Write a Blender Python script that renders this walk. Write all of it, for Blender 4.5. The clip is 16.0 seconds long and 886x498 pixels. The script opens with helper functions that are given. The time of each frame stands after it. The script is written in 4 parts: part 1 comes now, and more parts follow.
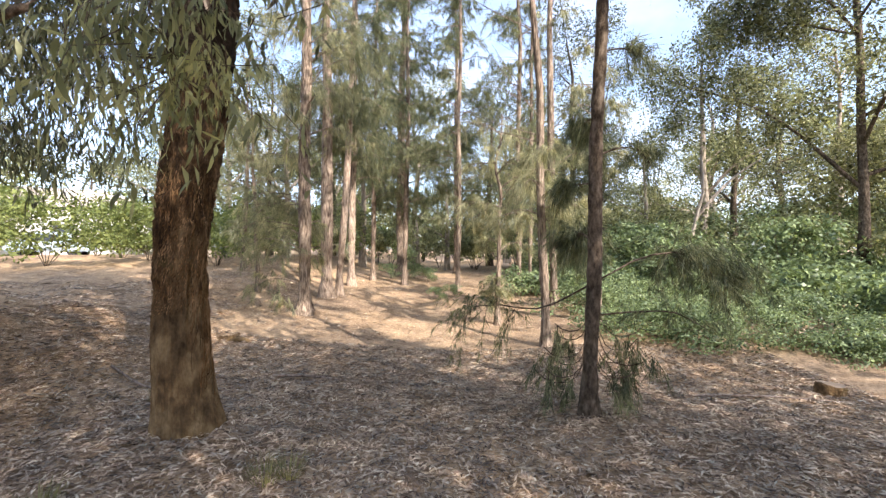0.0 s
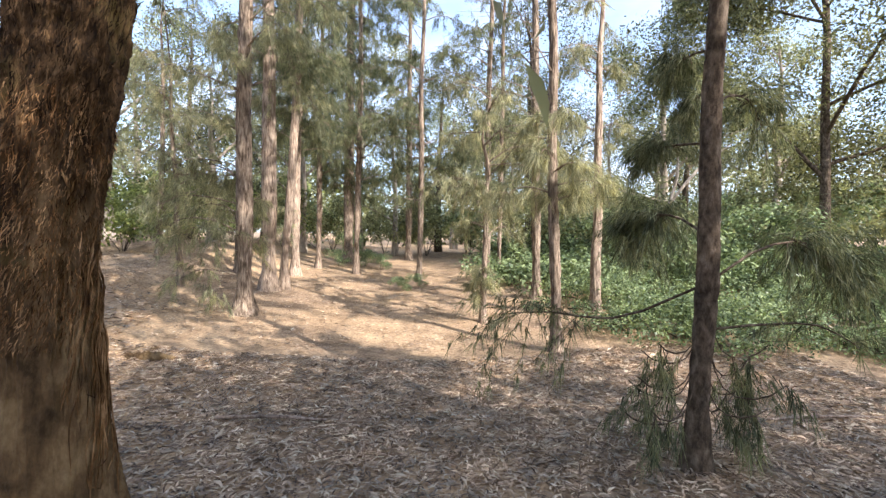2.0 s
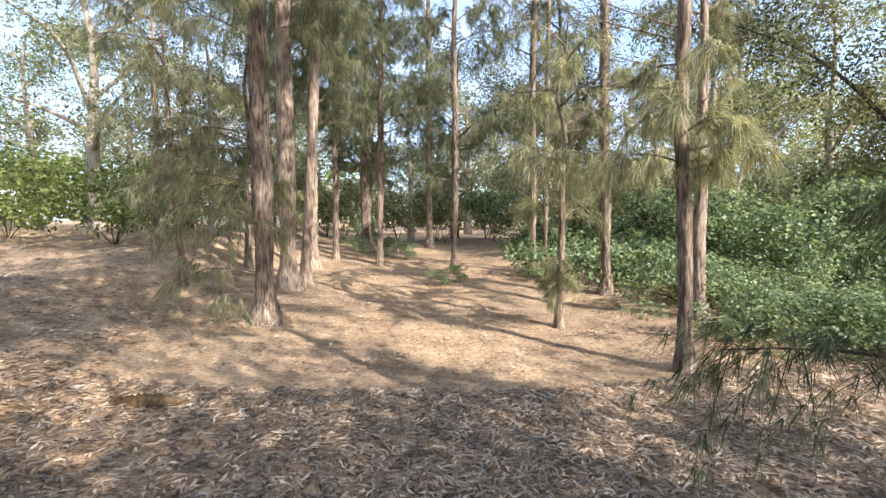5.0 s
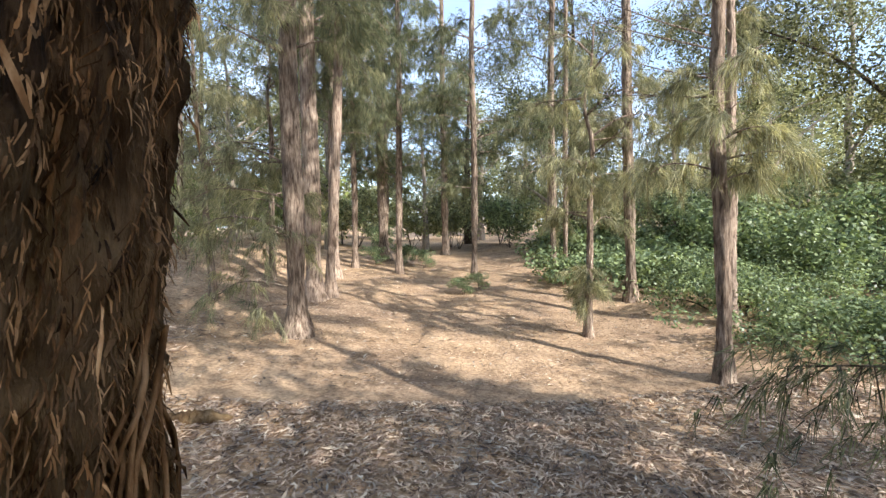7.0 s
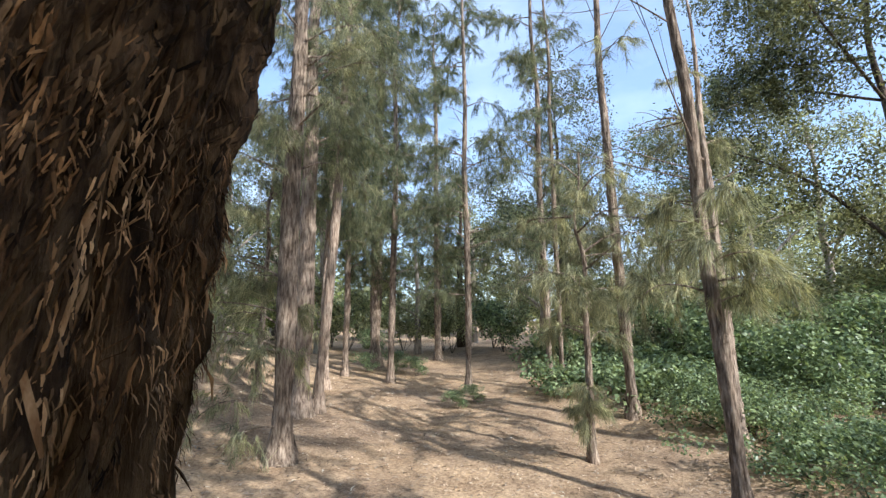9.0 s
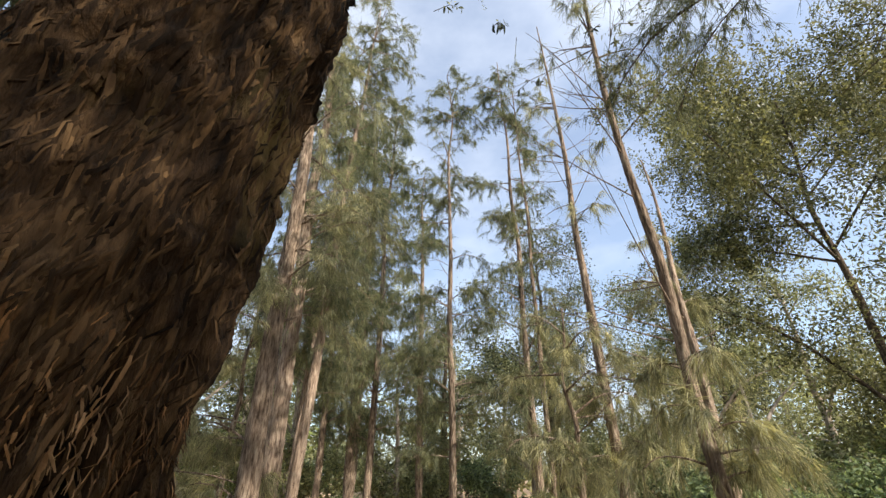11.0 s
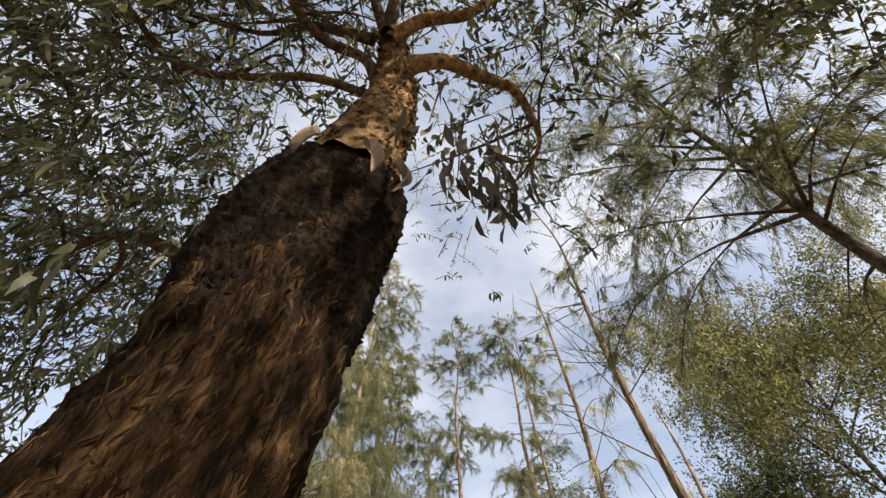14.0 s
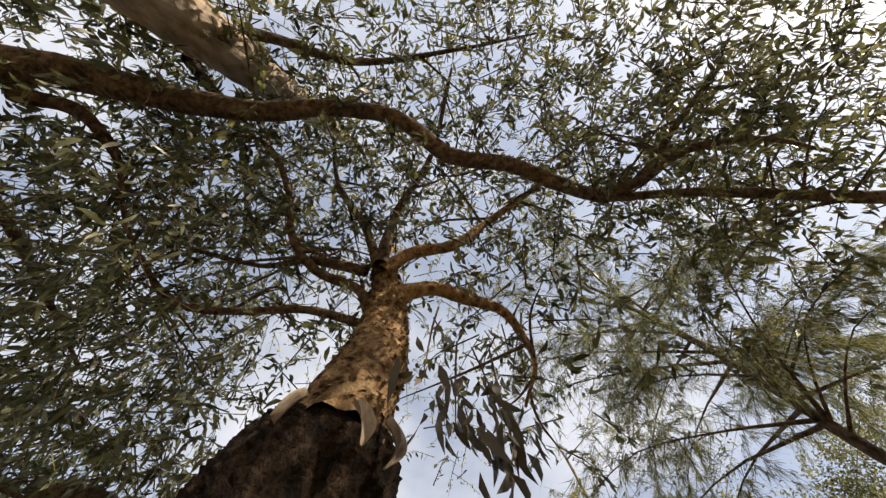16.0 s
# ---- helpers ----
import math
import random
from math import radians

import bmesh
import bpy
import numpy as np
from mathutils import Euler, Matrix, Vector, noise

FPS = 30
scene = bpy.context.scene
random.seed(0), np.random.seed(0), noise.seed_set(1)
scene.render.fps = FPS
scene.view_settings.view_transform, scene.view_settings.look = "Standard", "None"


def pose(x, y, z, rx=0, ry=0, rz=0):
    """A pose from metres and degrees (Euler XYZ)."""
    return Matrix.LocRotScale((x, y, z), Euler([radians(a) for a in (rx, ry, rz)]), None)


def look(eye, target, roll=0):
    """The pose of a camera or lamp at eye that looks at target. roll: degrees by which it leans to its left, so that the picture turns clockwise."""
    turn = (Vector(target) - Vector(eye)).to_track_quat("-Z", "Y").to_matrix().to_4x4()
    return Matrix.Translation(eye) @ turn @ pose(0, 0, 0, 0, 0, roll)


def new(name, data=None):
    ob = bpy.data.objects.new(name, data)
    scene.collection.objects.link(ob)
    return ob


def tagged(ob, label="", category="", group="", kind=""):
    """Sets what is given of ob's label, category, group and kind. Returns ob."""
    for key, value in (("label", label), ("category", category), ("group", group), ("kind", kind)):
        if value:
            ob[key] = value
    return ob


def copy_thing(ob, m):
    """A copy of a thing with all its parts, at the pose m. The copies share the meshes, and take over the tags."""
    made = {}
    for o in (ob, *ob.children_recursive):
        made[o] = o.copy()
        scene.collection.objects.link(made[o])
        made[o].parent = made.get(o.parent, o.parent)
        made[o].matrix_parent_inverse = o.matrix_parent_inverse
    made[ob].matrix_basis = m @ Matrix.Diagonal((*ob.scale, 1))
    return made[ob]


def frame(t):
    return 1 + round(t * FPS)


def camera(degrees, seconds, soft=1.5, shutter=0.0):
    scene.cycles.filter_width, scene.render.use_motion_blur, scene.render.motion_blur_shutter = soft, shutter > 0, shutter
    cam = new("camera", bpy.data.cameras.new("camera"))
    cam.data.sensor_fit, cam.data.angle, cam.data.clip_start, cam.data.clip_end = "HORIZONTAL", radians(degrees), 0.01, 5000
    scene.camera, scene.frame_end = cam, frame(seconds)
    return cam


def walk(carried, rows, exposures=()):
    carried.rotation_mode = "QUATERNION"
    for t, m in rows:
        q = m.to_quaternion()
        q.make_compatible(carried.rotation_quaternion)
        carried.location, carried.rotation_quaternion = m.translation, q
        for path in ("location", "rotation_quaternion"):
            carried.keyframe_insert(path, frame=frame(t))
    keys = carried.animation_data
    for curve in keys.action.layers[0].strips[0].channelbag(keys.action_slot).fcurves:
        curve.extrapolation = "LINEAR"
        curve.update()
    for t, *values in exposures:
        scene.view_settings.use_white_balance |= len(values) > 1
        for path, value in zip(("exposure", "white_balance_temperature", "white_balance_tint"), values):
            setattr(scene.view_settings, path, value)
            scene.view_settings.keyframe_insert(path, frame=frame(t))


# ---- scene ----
cam = camera(89.3, 16.0, 1.4)
METRES, EYE, TILT, LEAN, TURN = 4.5, 1.5, 0.0, 0.0, 0.0
ROWS = [
    (0.0, 0.0, 0.0, 0.0, 0.0, 0.0, -0.0),
    (0.5, -0.0474, 0.0801, 0.0025, -1.98, 0.02, 0.1),
    (1.0, -0.1022, 0.1627, 0.0032, -4.37, -0.41, 0.04),
    (1.5, -0.1314, 0.249, -0.0006, -6.49, -1.13, -0.46),
    (2.0, -0.1591, 0.322, -0.001, -8.7, -1.9, -0.57),
    (2.5, -0.1919, 0.3935, -0.0042, -10.4, -2.6, -0.2),
    (3.0, -0.216, 0.4717, -0.0062, -10.55, -2.92, 0.02),
    (3.5, -0.2396, 0.5331, -0.0094, -10.82, -3.19, -0.28),
    (4.0, -0.2681, 0.6014, 0.0001, -11.07, -3.5, -0.24),
    (4.5, -0.2873, 0.6583, -0.0017, -9.78, -3.79, -0.31),
    (7.0, -0.3618, 0.6692, 0.016, -7.89, -3.21, 1.03),
    (7.5, -0.3641, 0.6686, 0.0229, -8.2, -1.97, 1.0),
    (8.0, -0.3663, 0.6702, 0.0324, -8.5, 0.6, 0.76),
    (8.5, -0.3681, 0.6721, 0.0476, -8.86, 4.77, 0.66),
    (9.0, -0.3712, 0.6731, 0.062, -8.98, 9.2, 0.7),
    (9.5, -0.3705, 0.6715, 0.0708, -9.35, 13.56, 0.64),
    (12.0, -0.3708, 0.6673, 0.1104, -11.32, 37.14, 0.41),
    (12.5, -0.373, 0.6623, 0.1167, -10.97, 42.17, 0.49),
    (13.0, -0.3718, 0.6531, 0.1249, -10.54, 47.0, 0.66),
    (13.5, -0.3722, 0.6431, 0.131, -10.0, 51.96, 0.91),
    (14.0, -0.3685, 0.6302, 0.1394, -9.14, 57.15, 1.15),
    (14.5, -0.3708, 0.6232, 0.1471, -8.44, 62.75, 1.66),
    (15.0, -0.3729, 0.6198, 0.1546, -7.84, 69.21, 2.52),
    (15.5, -0.3729, 0.6082, 0.163, -7.5, 75.54, 3.05),
    (16.0, -0.3761, 0.602, 0.1691, -7.64, 81.95, 3.11),
]
EXPOSURES = [(0.0, 1.22, 6050, 14), (2.0, 1.24, 5900, 13), (3.2, 1.27, 5850, 12), (4.5, 1.17, 5850, 12), (7.0, 1.08, 5800, 11), (8.0, 0.95, 5450, 9), (9.0, 0.72, 5450, 8), (9.5, 0.7, 5600, 8), (12.0, 0.50, 7000, 11), (14.0, 0.5, 7300, 12), (16.0, 0.42, 7450, 12)]
walk(cam, [(t, pose(0, 0, EYE, TILT, LEAN, TURN) @ pose(METRES * x, METRES * y, METRES * z, 90 + pitch, roll, yaw)) for t, x, y, z, yaw, pitch, roll in ROWS], EXPOSURES)

# ---- light ----
SUN_ELEVATION, SUN_X, SUN_Y = 34.0, 0.65, -0.76
world = bpy.data.worlds.new("sky")
scene.world = world
world.use_nodes = True
wn, wl = world.node_tree.nodes, world.node_tree.links
wn.clear()
sky = wn.new("ShaderNodeTexSky")
sky.sky_type, sky.sun_disc = "NISHITA", False
sky.sun_elevation, sky.sun_rotation = radians(SUN_ELEVATION), math.atan2(SUN_X, SUN_Y)
sky.air_density, sky.dust_density = 1.0, 1.5
coord, cloud, ramp = wn.new("ShaderNodeTexCoord"), wn.new("ShaderNodeTexNoise"), wn.new("ShaderNodeMapRange")
squash = wn.new("ShaderNodeMapping")
squash.inputs["Scale"].default_value = (1.6, 1.6, 3.2)
cloud.inputs["Scale"].default_value, cloud.inputs["Detail"].default_value, cloud.inputs["Roughness"].default_value = 1.3, 6.0, 0.52
ramp.inputs["From Min"].default_value, ramp.inputs["From Max"].default_value = 0.44, 0.74
ramp.inputs["To Min"].default_value, ramp.inputs["To Max"].default_value = 0.24, 1.0
sky_gain = wn.new("ShaderNodeMix")
sky_gain.data_type = "RGBA"
sky_gain.inputs["B"].default_value = (7.0, 7.6, 8.7, 1)
background, output = wn.new("ShaderNodeBackground"), wn.new("ShaderNodeOutputWorld")
background.inputs["Strength"].default_value = 0.105
wl.new(coord.outputs["Generated"], squash.inputs["Vector"])
wl.new(squash.outputs["Vector"], cloud.inputs["Vector"])
wl.new(cloud.outputs["Fac"], ramp.inputs["Value"])
wl.new(ramp.outputs["Result"], sky_gain.inputs["Factor"])
brighter = wn.new("ShaderNodeMix")
brighter.data_type, brighter.blend_type = "RGBA", "MULTIPLY"
brighter.inputs["Factor"].default_value, brighter.inputs["B"].default_value = 1.0, (1.7, 1.75, 1.8, 1)
wl.new(sky.outputs["Color"], brighter.inputs["A"])
wl.new(brighter.outputs["Result"], sky_gain.inputs["A"])
wl.new(sky_gain.outputs["Result"], background.inputs["Color"])
wl.new(background.outputs["Background"], output.inputs["Surface"])

sun = new("sun", bpy.data.lights.new("sun", "SUN"))
sun.data.energy, sun.data.angle, sun.data.color = 5.0, radians(0.6), (1.0, 0.90, 0.77)
up = math.tan(radians(SUN_ELEVATION)) * math.hypot(SUN_X, SUN_Y)
sun.matrix_world = look((SUN_X * 30, SUN_Y * 30, up * 30), (0, 0, 0))


# ---- materials ----
def base_material(name):
    mat = bpy.data.materials.new(name)
    mat.use_nodes = True
    return mat, mat.node_tree.nodes, mat.node_tree.links, mat.node_tree.nodes["Principled BSDF"]


def noise_node(nodes, links, scale, detail=6.0, rough=0.6, stretch=(1, 1, 1)):
    tc, mp, nz = nodes.new("ShaderNodeTexCoord"), nodes.new("ShaderNodeMapping"), nodes.new("ShaderNodeTexNoise")
    mp.inputs["Scale"].default_value = stretch
    nz.inputs["Scale"].default_value, nz.inputs["Detail"].default_value, nz.inputs["Roughness"].default_value = scale, detail, rough
    links.new(tc.outputs["Object"], mp.inputs["Vector"])
    links.new(mp.outputs["Vector"], nz.inputs["Vector"])
    return nz


def ramp_node(nodes, links, source, stops):
    cr = nodes.new("ShaderNodeValToRGB")
    while len(cr.color_ramp.elements) < len(stops):
        cr.color_ramp.elements.new(0.5)
    for el, (at, col) in zip(cr.color_ramp.elements, stops):
        el.position, el.color = at, (*col, 1)
    links.new(source, cr.inputs["Fac"])
    return cr


def mix_node(nodes, links, fac, a, b, blend="MIX"):
    mx = nodes.new("ShaderNodeMix")
    mx.data_type, mx.blend_type = "RGBA", blend
    for key, val in (("Factor", fac), ("A", a), ("B", b)):
        if isinstance(val, (int, float)):
            mx.inputs[key].default_value = val
        elif isinstance(val, tuple):
            mx.inputs[key].default_value = (*val, 1)
        else:
            links.new(val, mx.inputs[key])
    return mx


def bark_material(name, dark, mid, light, scale=9.0, bump=0.5, moss=None, stretch=(1.0, 1.0, 0.16), patch=0.5, islands=False, butt=None):
    mat, n, l, p = base_material(name)
    fine = noise_node(n, l, scale * 3, 8, 0.65, stretch)
    coarse = noise_node(n, l, scale * 0.35, 4, 0.6, (1, 1, 0.5))
    cr = ramp_node(n, l, fine.outputs["Fac"], [(0.36, dark), (0.5, mid), (0.66, light)])
    big = ramp_node(n, l, coarse.outputs["Fac"], [(0.36, (patch, patch * 0.96, patch * 0.94)), (0.62, (1.1, 1.05, 1.0))])
    mx = mix_node(n, l, 0.75, cr.outputs["Color"], big.outputs["Color"], "MULTIPLY")
    out = mx.outputs["Result"]
    if moss:
        spots = noise_node(n, l, 2.4, 5, 0.65)
        mr = ramp_node(n, l, spots.outputs["Fac"], [(0.57, (0, 0, 0)), (0.72, (0.8, 0.8, 0.8))])
        out = mix_node(n, l, mr.outputs["Color"], out, moss).outputs["Result"]
    if butt:
        # the smoother bark of the foot, paler to paint in its extra light, ending in a ragged line
        scales = noise_node(n, l, 7, 7, 0.66, (1, 1, 0.6))
        skin = ramp_node(n, l, scales.outputs["Fac"], [(0.34, butt[0]), (0.5, butt[1]), (0.68, butt[2])])
        tc, xyz, edge = n.new("ShaderNodeTexCoord"), n.new("ShaderNodeSeparateXYZ"), n.new("ShaderNodeMath")
        ragged = noise_node(n, l, 3.5, 5, 0.65, (1, 1, 0.3))
        l.new(tc.outputs["Object"], xyz.inputs["Vector"])
        edge.operation = "MULTIPLY_ADD"
        l.new(ragged.outputs["Fac"], edge.inputs[0])
        edge.inputs[1].default_value = 4.0
        l.new(xyz.outputs["Z"], edge.inputs[2])
        zone = ramp_node(n, l, edge.outputs["Value"], [(0.0, (1, 1, 1)), (1.0, (0, 0, 0))])
        reach = n.new("ShaderNodeMapRange")
        reach.inputs["From Min"].default_value, reach.inputs["From Max"].default_value = 2.9, 3.7
        l.new(edge.outputs["Value"], reach.inputs["Value"])
        l.new(reach.outputs["Result"], zone.inputs["Fac"])
        out = mix_node(n, l, zone.outputs["Color"], out, skin.outputs["Color"]).outputs["Result"]
    if islands:
        geo = n.new("ShaderNodeNewGeometry")
        own = ramp_node(n, l, geo.outputs["Random Per Island"], [(0.0, (0.18, 0.165, 0.15)), (0.5, (0.65, 0.61, 0.57)), (0.85, (1.25, 1.18, 1.08)), (1.0, (1.9, 1.82, 1.7))])
        out = mix_node(n, l, 1.0, out, own.outputs["Color"], "MULTIPLY").outputs["Result"]
    l.new(out, p.inputs["Base Color"])
    p.inputs["Roughness"].default_value = 0.9
    p.inputs["Specular IOR Level"].default_value = 0.15
    bp = n.new("ShaderNodeBump")
    bp.inputs["Strength"].default_value, bp.inputs["Distance"].default_value = bump, 0.05
    l.new(fine.outputs["Fac"], bp.inputs["Height"])
    l.new(bp.outputs["Normal"], p.inputs["Normal"])
    return mat


def leaf_material(name, dark, light, gloss=0.45, lets_light=0.35, stops=None):
    """Leaves vary from one to the next and let some light through."""
    mat, n, l, p = base_material(name)
    geo = n.new("ShaderNodeNewGeometry")
    cr = ramp_node(n, l, geo.outputs["Random Per Island"], stops or [(0.0, dark), (0.7, light), (1.0, tuple(min(1, c * 1.25) for c in light))])
    big = noise_node(n, l, 1.1, 3, 0.5)
    shade = ramp_node(n, l, big.outputs["Fac"], [(0.3, (0.72, 0.74, 0.7)), (0.7, (1.15, 1.12, 1.0))])
    clump = noise_node(n, l, 5.0, 2, 0.5)
    lot = ramp_node(n, l, clump.outputs["Fac"], [(0.35, (0.55, 0.58, 0.6)), (0.65, (1.25, 1.22, 1.12))])
    both = mix_node(n, l, 1.0, shade.outputs["Color"], lot.outputs["Color"], "MULTIPLY")
    mx = mix_node(n, l, 1.0, cr.outputs["Color"], both.outputs["Result"], "MULTIPLY")
    l.new(mx.outputs["Result"], p.inputs["Base Color"])
    p.inputs["Roughness"].default_value = gloss
    p.inputs["Specular IOR Level"].default_value = 0.3
    tr, ms = n.new("ShaderNodeBsdfTranslucent"), n.new("ShaderNodeMixShader")
    warm = mix_node(n, l, 1.0, mx.outputs["Result"], (1.35, 1.3, 0.85), "MULTIPLY")
    l.new(warm.outputs["Result"], tr.inputs["Color"])
    ms.inputs["Fac"].default_value = lets_light
    l.new(p.outputs["BSDF"], ms.inputs[1])
    l.new(tr.outputs["BSDF"], ms.inputs[2])
    l.new(ms.outputs["Shader"], n["Material Output"].inputs["Surface"])
    return mat


def plain_material(name, colour, rough=0.6, metal=0.0, vary=0.15, scale=4.0):
    mat, n, l, p = base_material(name)
    nz = noise_node(n, l, scale, 6, 0.6)
    cr = ramp_node(n, l, nz.outputs["Fac"], [(0.3, tuple(c * (1 - vary) for c in colour)), (0.7, tuple(min(1, c * (1 + vary)) for c in colour))])
    l.new(cr.outputs["Color"], p.inputs["Base Color"])
    p.inputs["Roughness"].default_value, p.inputs["Metallic"].default_value = rough, metal
    return mat


def soil_material():
    mat, n, l, p = base_material("leaf_strewn_soil")
    fine = noise_node(n, l, 26, 10, 0.7)
    mid = noise_node(n, l, 3.2, 6, 0.6)
    big = noise_node(n, l, 0.45, 4, 0.55)
    c1 = ramp_node(n, l, fine.outputs["Fac"], [(0.3, (0.175, 0.136, 0.10)), (0.5, (0.42, 0.338, 0.235)), (0.72, (0.66, 0.55, 0.385))])
    c2 = ramp_node(n, l, mid.outputs["Fac"], [(0.35, (0.66, 0.61, 0.58)), (0.65, (1.12, 1.07, 1.02))])
    c3 = ramp_node(n, l, big.outputs["Fac"], [(0.35, (0.8, 0.74, 0.72)), (0.65, (1.15, 1.04, 0.92))])
    m1 = mix_node(n, l, 1.0, c1.outputs["Color"], c2.outputs["Color"], "MULTIPLY")
    m2 = mix_node(n, l, 1.0, m1.outputs["Result"], c3.outputs["Color"], "MULTIPLY")
    l.new(m2.outputs["Result"], p.inputs["Base Color"])
    p.inputs["Roughness"].default_value = 0.95
    p.inputs["Specular IOR Level"].default_value = 0.1
    bp = n.new("ShaderNodeBump")
    bp.inputs["Strength"].default_value, bp.inputs["Distance"].default_value = 0.7, 0.03
    l.new(fine.outputs["Fac"], bp.inputs["Height"])
    l.new(bp.outputs["Normal"], p.inputs["Normal"])
    return mat


SOIL = soil_material()
HERO_BARK = bark_material("shaggy_brown_bark", (0.008, 0.005, 0.003), (0.058, 0.035, 0.018), (0.19, 0.12, 0.06), 9.0, 1.0, (0.14, 0.105, 0.036), patch=0.42, butt=((0.06, 0.037, 0.018), (0.185, 0.115, 0.054), (0.37, 0.255, 0.13)))
FLAKE_BARK = bark_material("loose_bark_strips", (0.04, 0.021, 0.009), (0.24, 0.137, 0.06), (0.54, 0.37, 0.21), 5.0, 0.4, None, (1, 1, 0.3), 0.42, True)
STRAND_BARK = bark_material("dark_fibrous_bark", (0.016, 0.010, 0.005), (0.06, 0.038, 0.019), (0.14, 0.094, 0.05), 7.0, 0.4, None, (1, 1, 0.3), 0.6, True)
BLACK_BARK = bark_material("blackened_bark", (0.008, 0.006, 0.005), (0.028, 0.019, 0.013), (0.07, 0.046, 0.03), 9.0, 1.0, patch=0.4)
SMOOTH_BARK = bark_material("ochre_scaly_bark", (0.10, 0.06, 0.03), (0.33, 0.215, 0.11), (0.55, 0.42, 0.26), 7.0, 1.0, None, (1, 1, 0.7))
LIMB_BARK = bark_material("brown_limb_bark", (0.045, 0.033, 0.024), (0.12, 0.092, 0.066), (0.23, 0.185, 0.14), 8.0, 0.5, None, (1, 1, 0.5))
CASUARINA_BARK = bark_material("grey_brown_furrowed_bark", (0.10, 0.072, 0.052), (0.30, 0.232, 0.175), (0.54, 0.445, 0.345), 12.0, 1.0, patch=0.34)
PINK_BARK = bark_material("pinkish_brown_bark", (0.14, 0.10, 0.076), (0.38, 0.295, 0.225), (0.58, 0.48, 0.38), 11.0, 0.9, patch=0.5)
PALE_BARK = bark_material("pale_grey_bark", (0.22, 0.18, 0.14), (0.42, 0.36, 0.29), (0.6, 0.53, 0.45), 5.0, 0.4)
NEEDLES = leaf_material("casuarina_needles", (0.06, 0.078, 0.05), (0.27, 0.285, 0.19), 0.6, 0.4)
# Straw-tinged copy of the needles, made paler to carry sunlight in its colour.
SUNLIT_NEEDLES = leaf_material("straw_tinged_sunlit_needles", (0.14, 0.145, 0.095), (0.44, 0.43, 0.30), 0.6, 0.42)
DUSTY_LEAF = leaf_material("dusty_brown_green_leaves", (0.075, 0.08, 0.045), (0.26, 0.26, 0.15), 0.42, 0.42)
# Leaf colour darkened so the hanging sprays stand as silhouettes against the sky.
DARK_LEAF = leaf_material("silhouetted_dark_leaves", (0.035, 0.032, 0.028), (0.105, 0.092, 0.078), 0.5, 0.12)
EUC_LEAF = leaf_material("eucalyptus_leaves", (0.05, 0.06, 0.042), (0.17, 0.18, 0.12), 0.38, 0.42)
OLIVE_LEAF = leaf_material("olive_green_leaves", (0.13, 0.145, 0.085), (0.38, 0.395, 0.255), 0.45, 0.48)
SHRUB_LEAF = leaf_material("fresh_shrub_leaves", (0.075, 0.118, 0.07), (0.29, 0.36, 0.205), 0.4, 0.35)
LIME_LEAF = leaf_material("yellow_green_shrub_leaves", (0.10, 0.135, 0.045), (0.25, 0.29, 0.11), 0.5, 0.4)
LITTER = leaf_material("dry_leaf_litter", (0.055, 0.04, 0.034), (0.40, 0.325, 0.275), 0.65, 0.08, [(0.0, (0.10, 0.066, 0.053)), (0.25, (0.30, 0.212, 0.168)), (0.65, (0.56, 0.425, 0.345)), (0.92, (0.70, 0.575, 0.48)), (1.0, (0.82, 0.73, 0.64))])
DRY_WOOD = bark_material("dry_grey_wood", (0.12, 0.09, 0.07), (0.28, 0.22, 0.18), (0.42, 0.35, 0.29), 10.0, 0.4)
STUMP_TOP = plain_material("cut_wood", (0.36, 0.26, 0.17), 0.8, 0, 0.3, 18)
GRASS = leaf_material("dry_grass", (0.16, 0.16, 0.07), (0.38, 0.34, 0.17), 0.7, 0.3)


# ---- mesh helpers ----
rng = np.random.default_rng(7)


def mesh_of(name, verts, faces, material, smooth=False):
    """One mesh from an array of points and an array of equal-sided faces, or a list of such arrays."""
    groups = faces if isinstance(faces, list) else [faces]
    groups = [np.asarray(g, np.int32) for g in groups if len(g)]
    verts = np.asarray(verts, np.float32)
    data = bpy.data.meshes.new(name)
    data.vertices.add(len(verts))
    data.vertices.foreach_set("co", verts.ravel())
    loops = np.concatenate([g.ravel() for g in groups])
    counts = np.concatenate([np.full(len(g), g.shape[1], np.int32) for g in groups])
    data.loops.add(len(loops))
    data.loops.foreach_set("vertex_index", loops)
    data.polygons.add(len(counts))
    data.polygons.foreach_set("loop_start", np.concatenate([[0], np.cumsum(counts)[:-1]]).astype(np.int32))
    data.polygons.foreach_set("loop_total", counts)
    if smooth:
        data.polygons.foreach_set("use_smooth", np.ones(len(counts), bool))
    data.materials.append(material)
    data.update(calc_edges=True)
    return data


def part(name, data, parent, label=""):
    ob = new(name, data)
    ob.parent = parent
    return tagged(ob, label) if label else ob


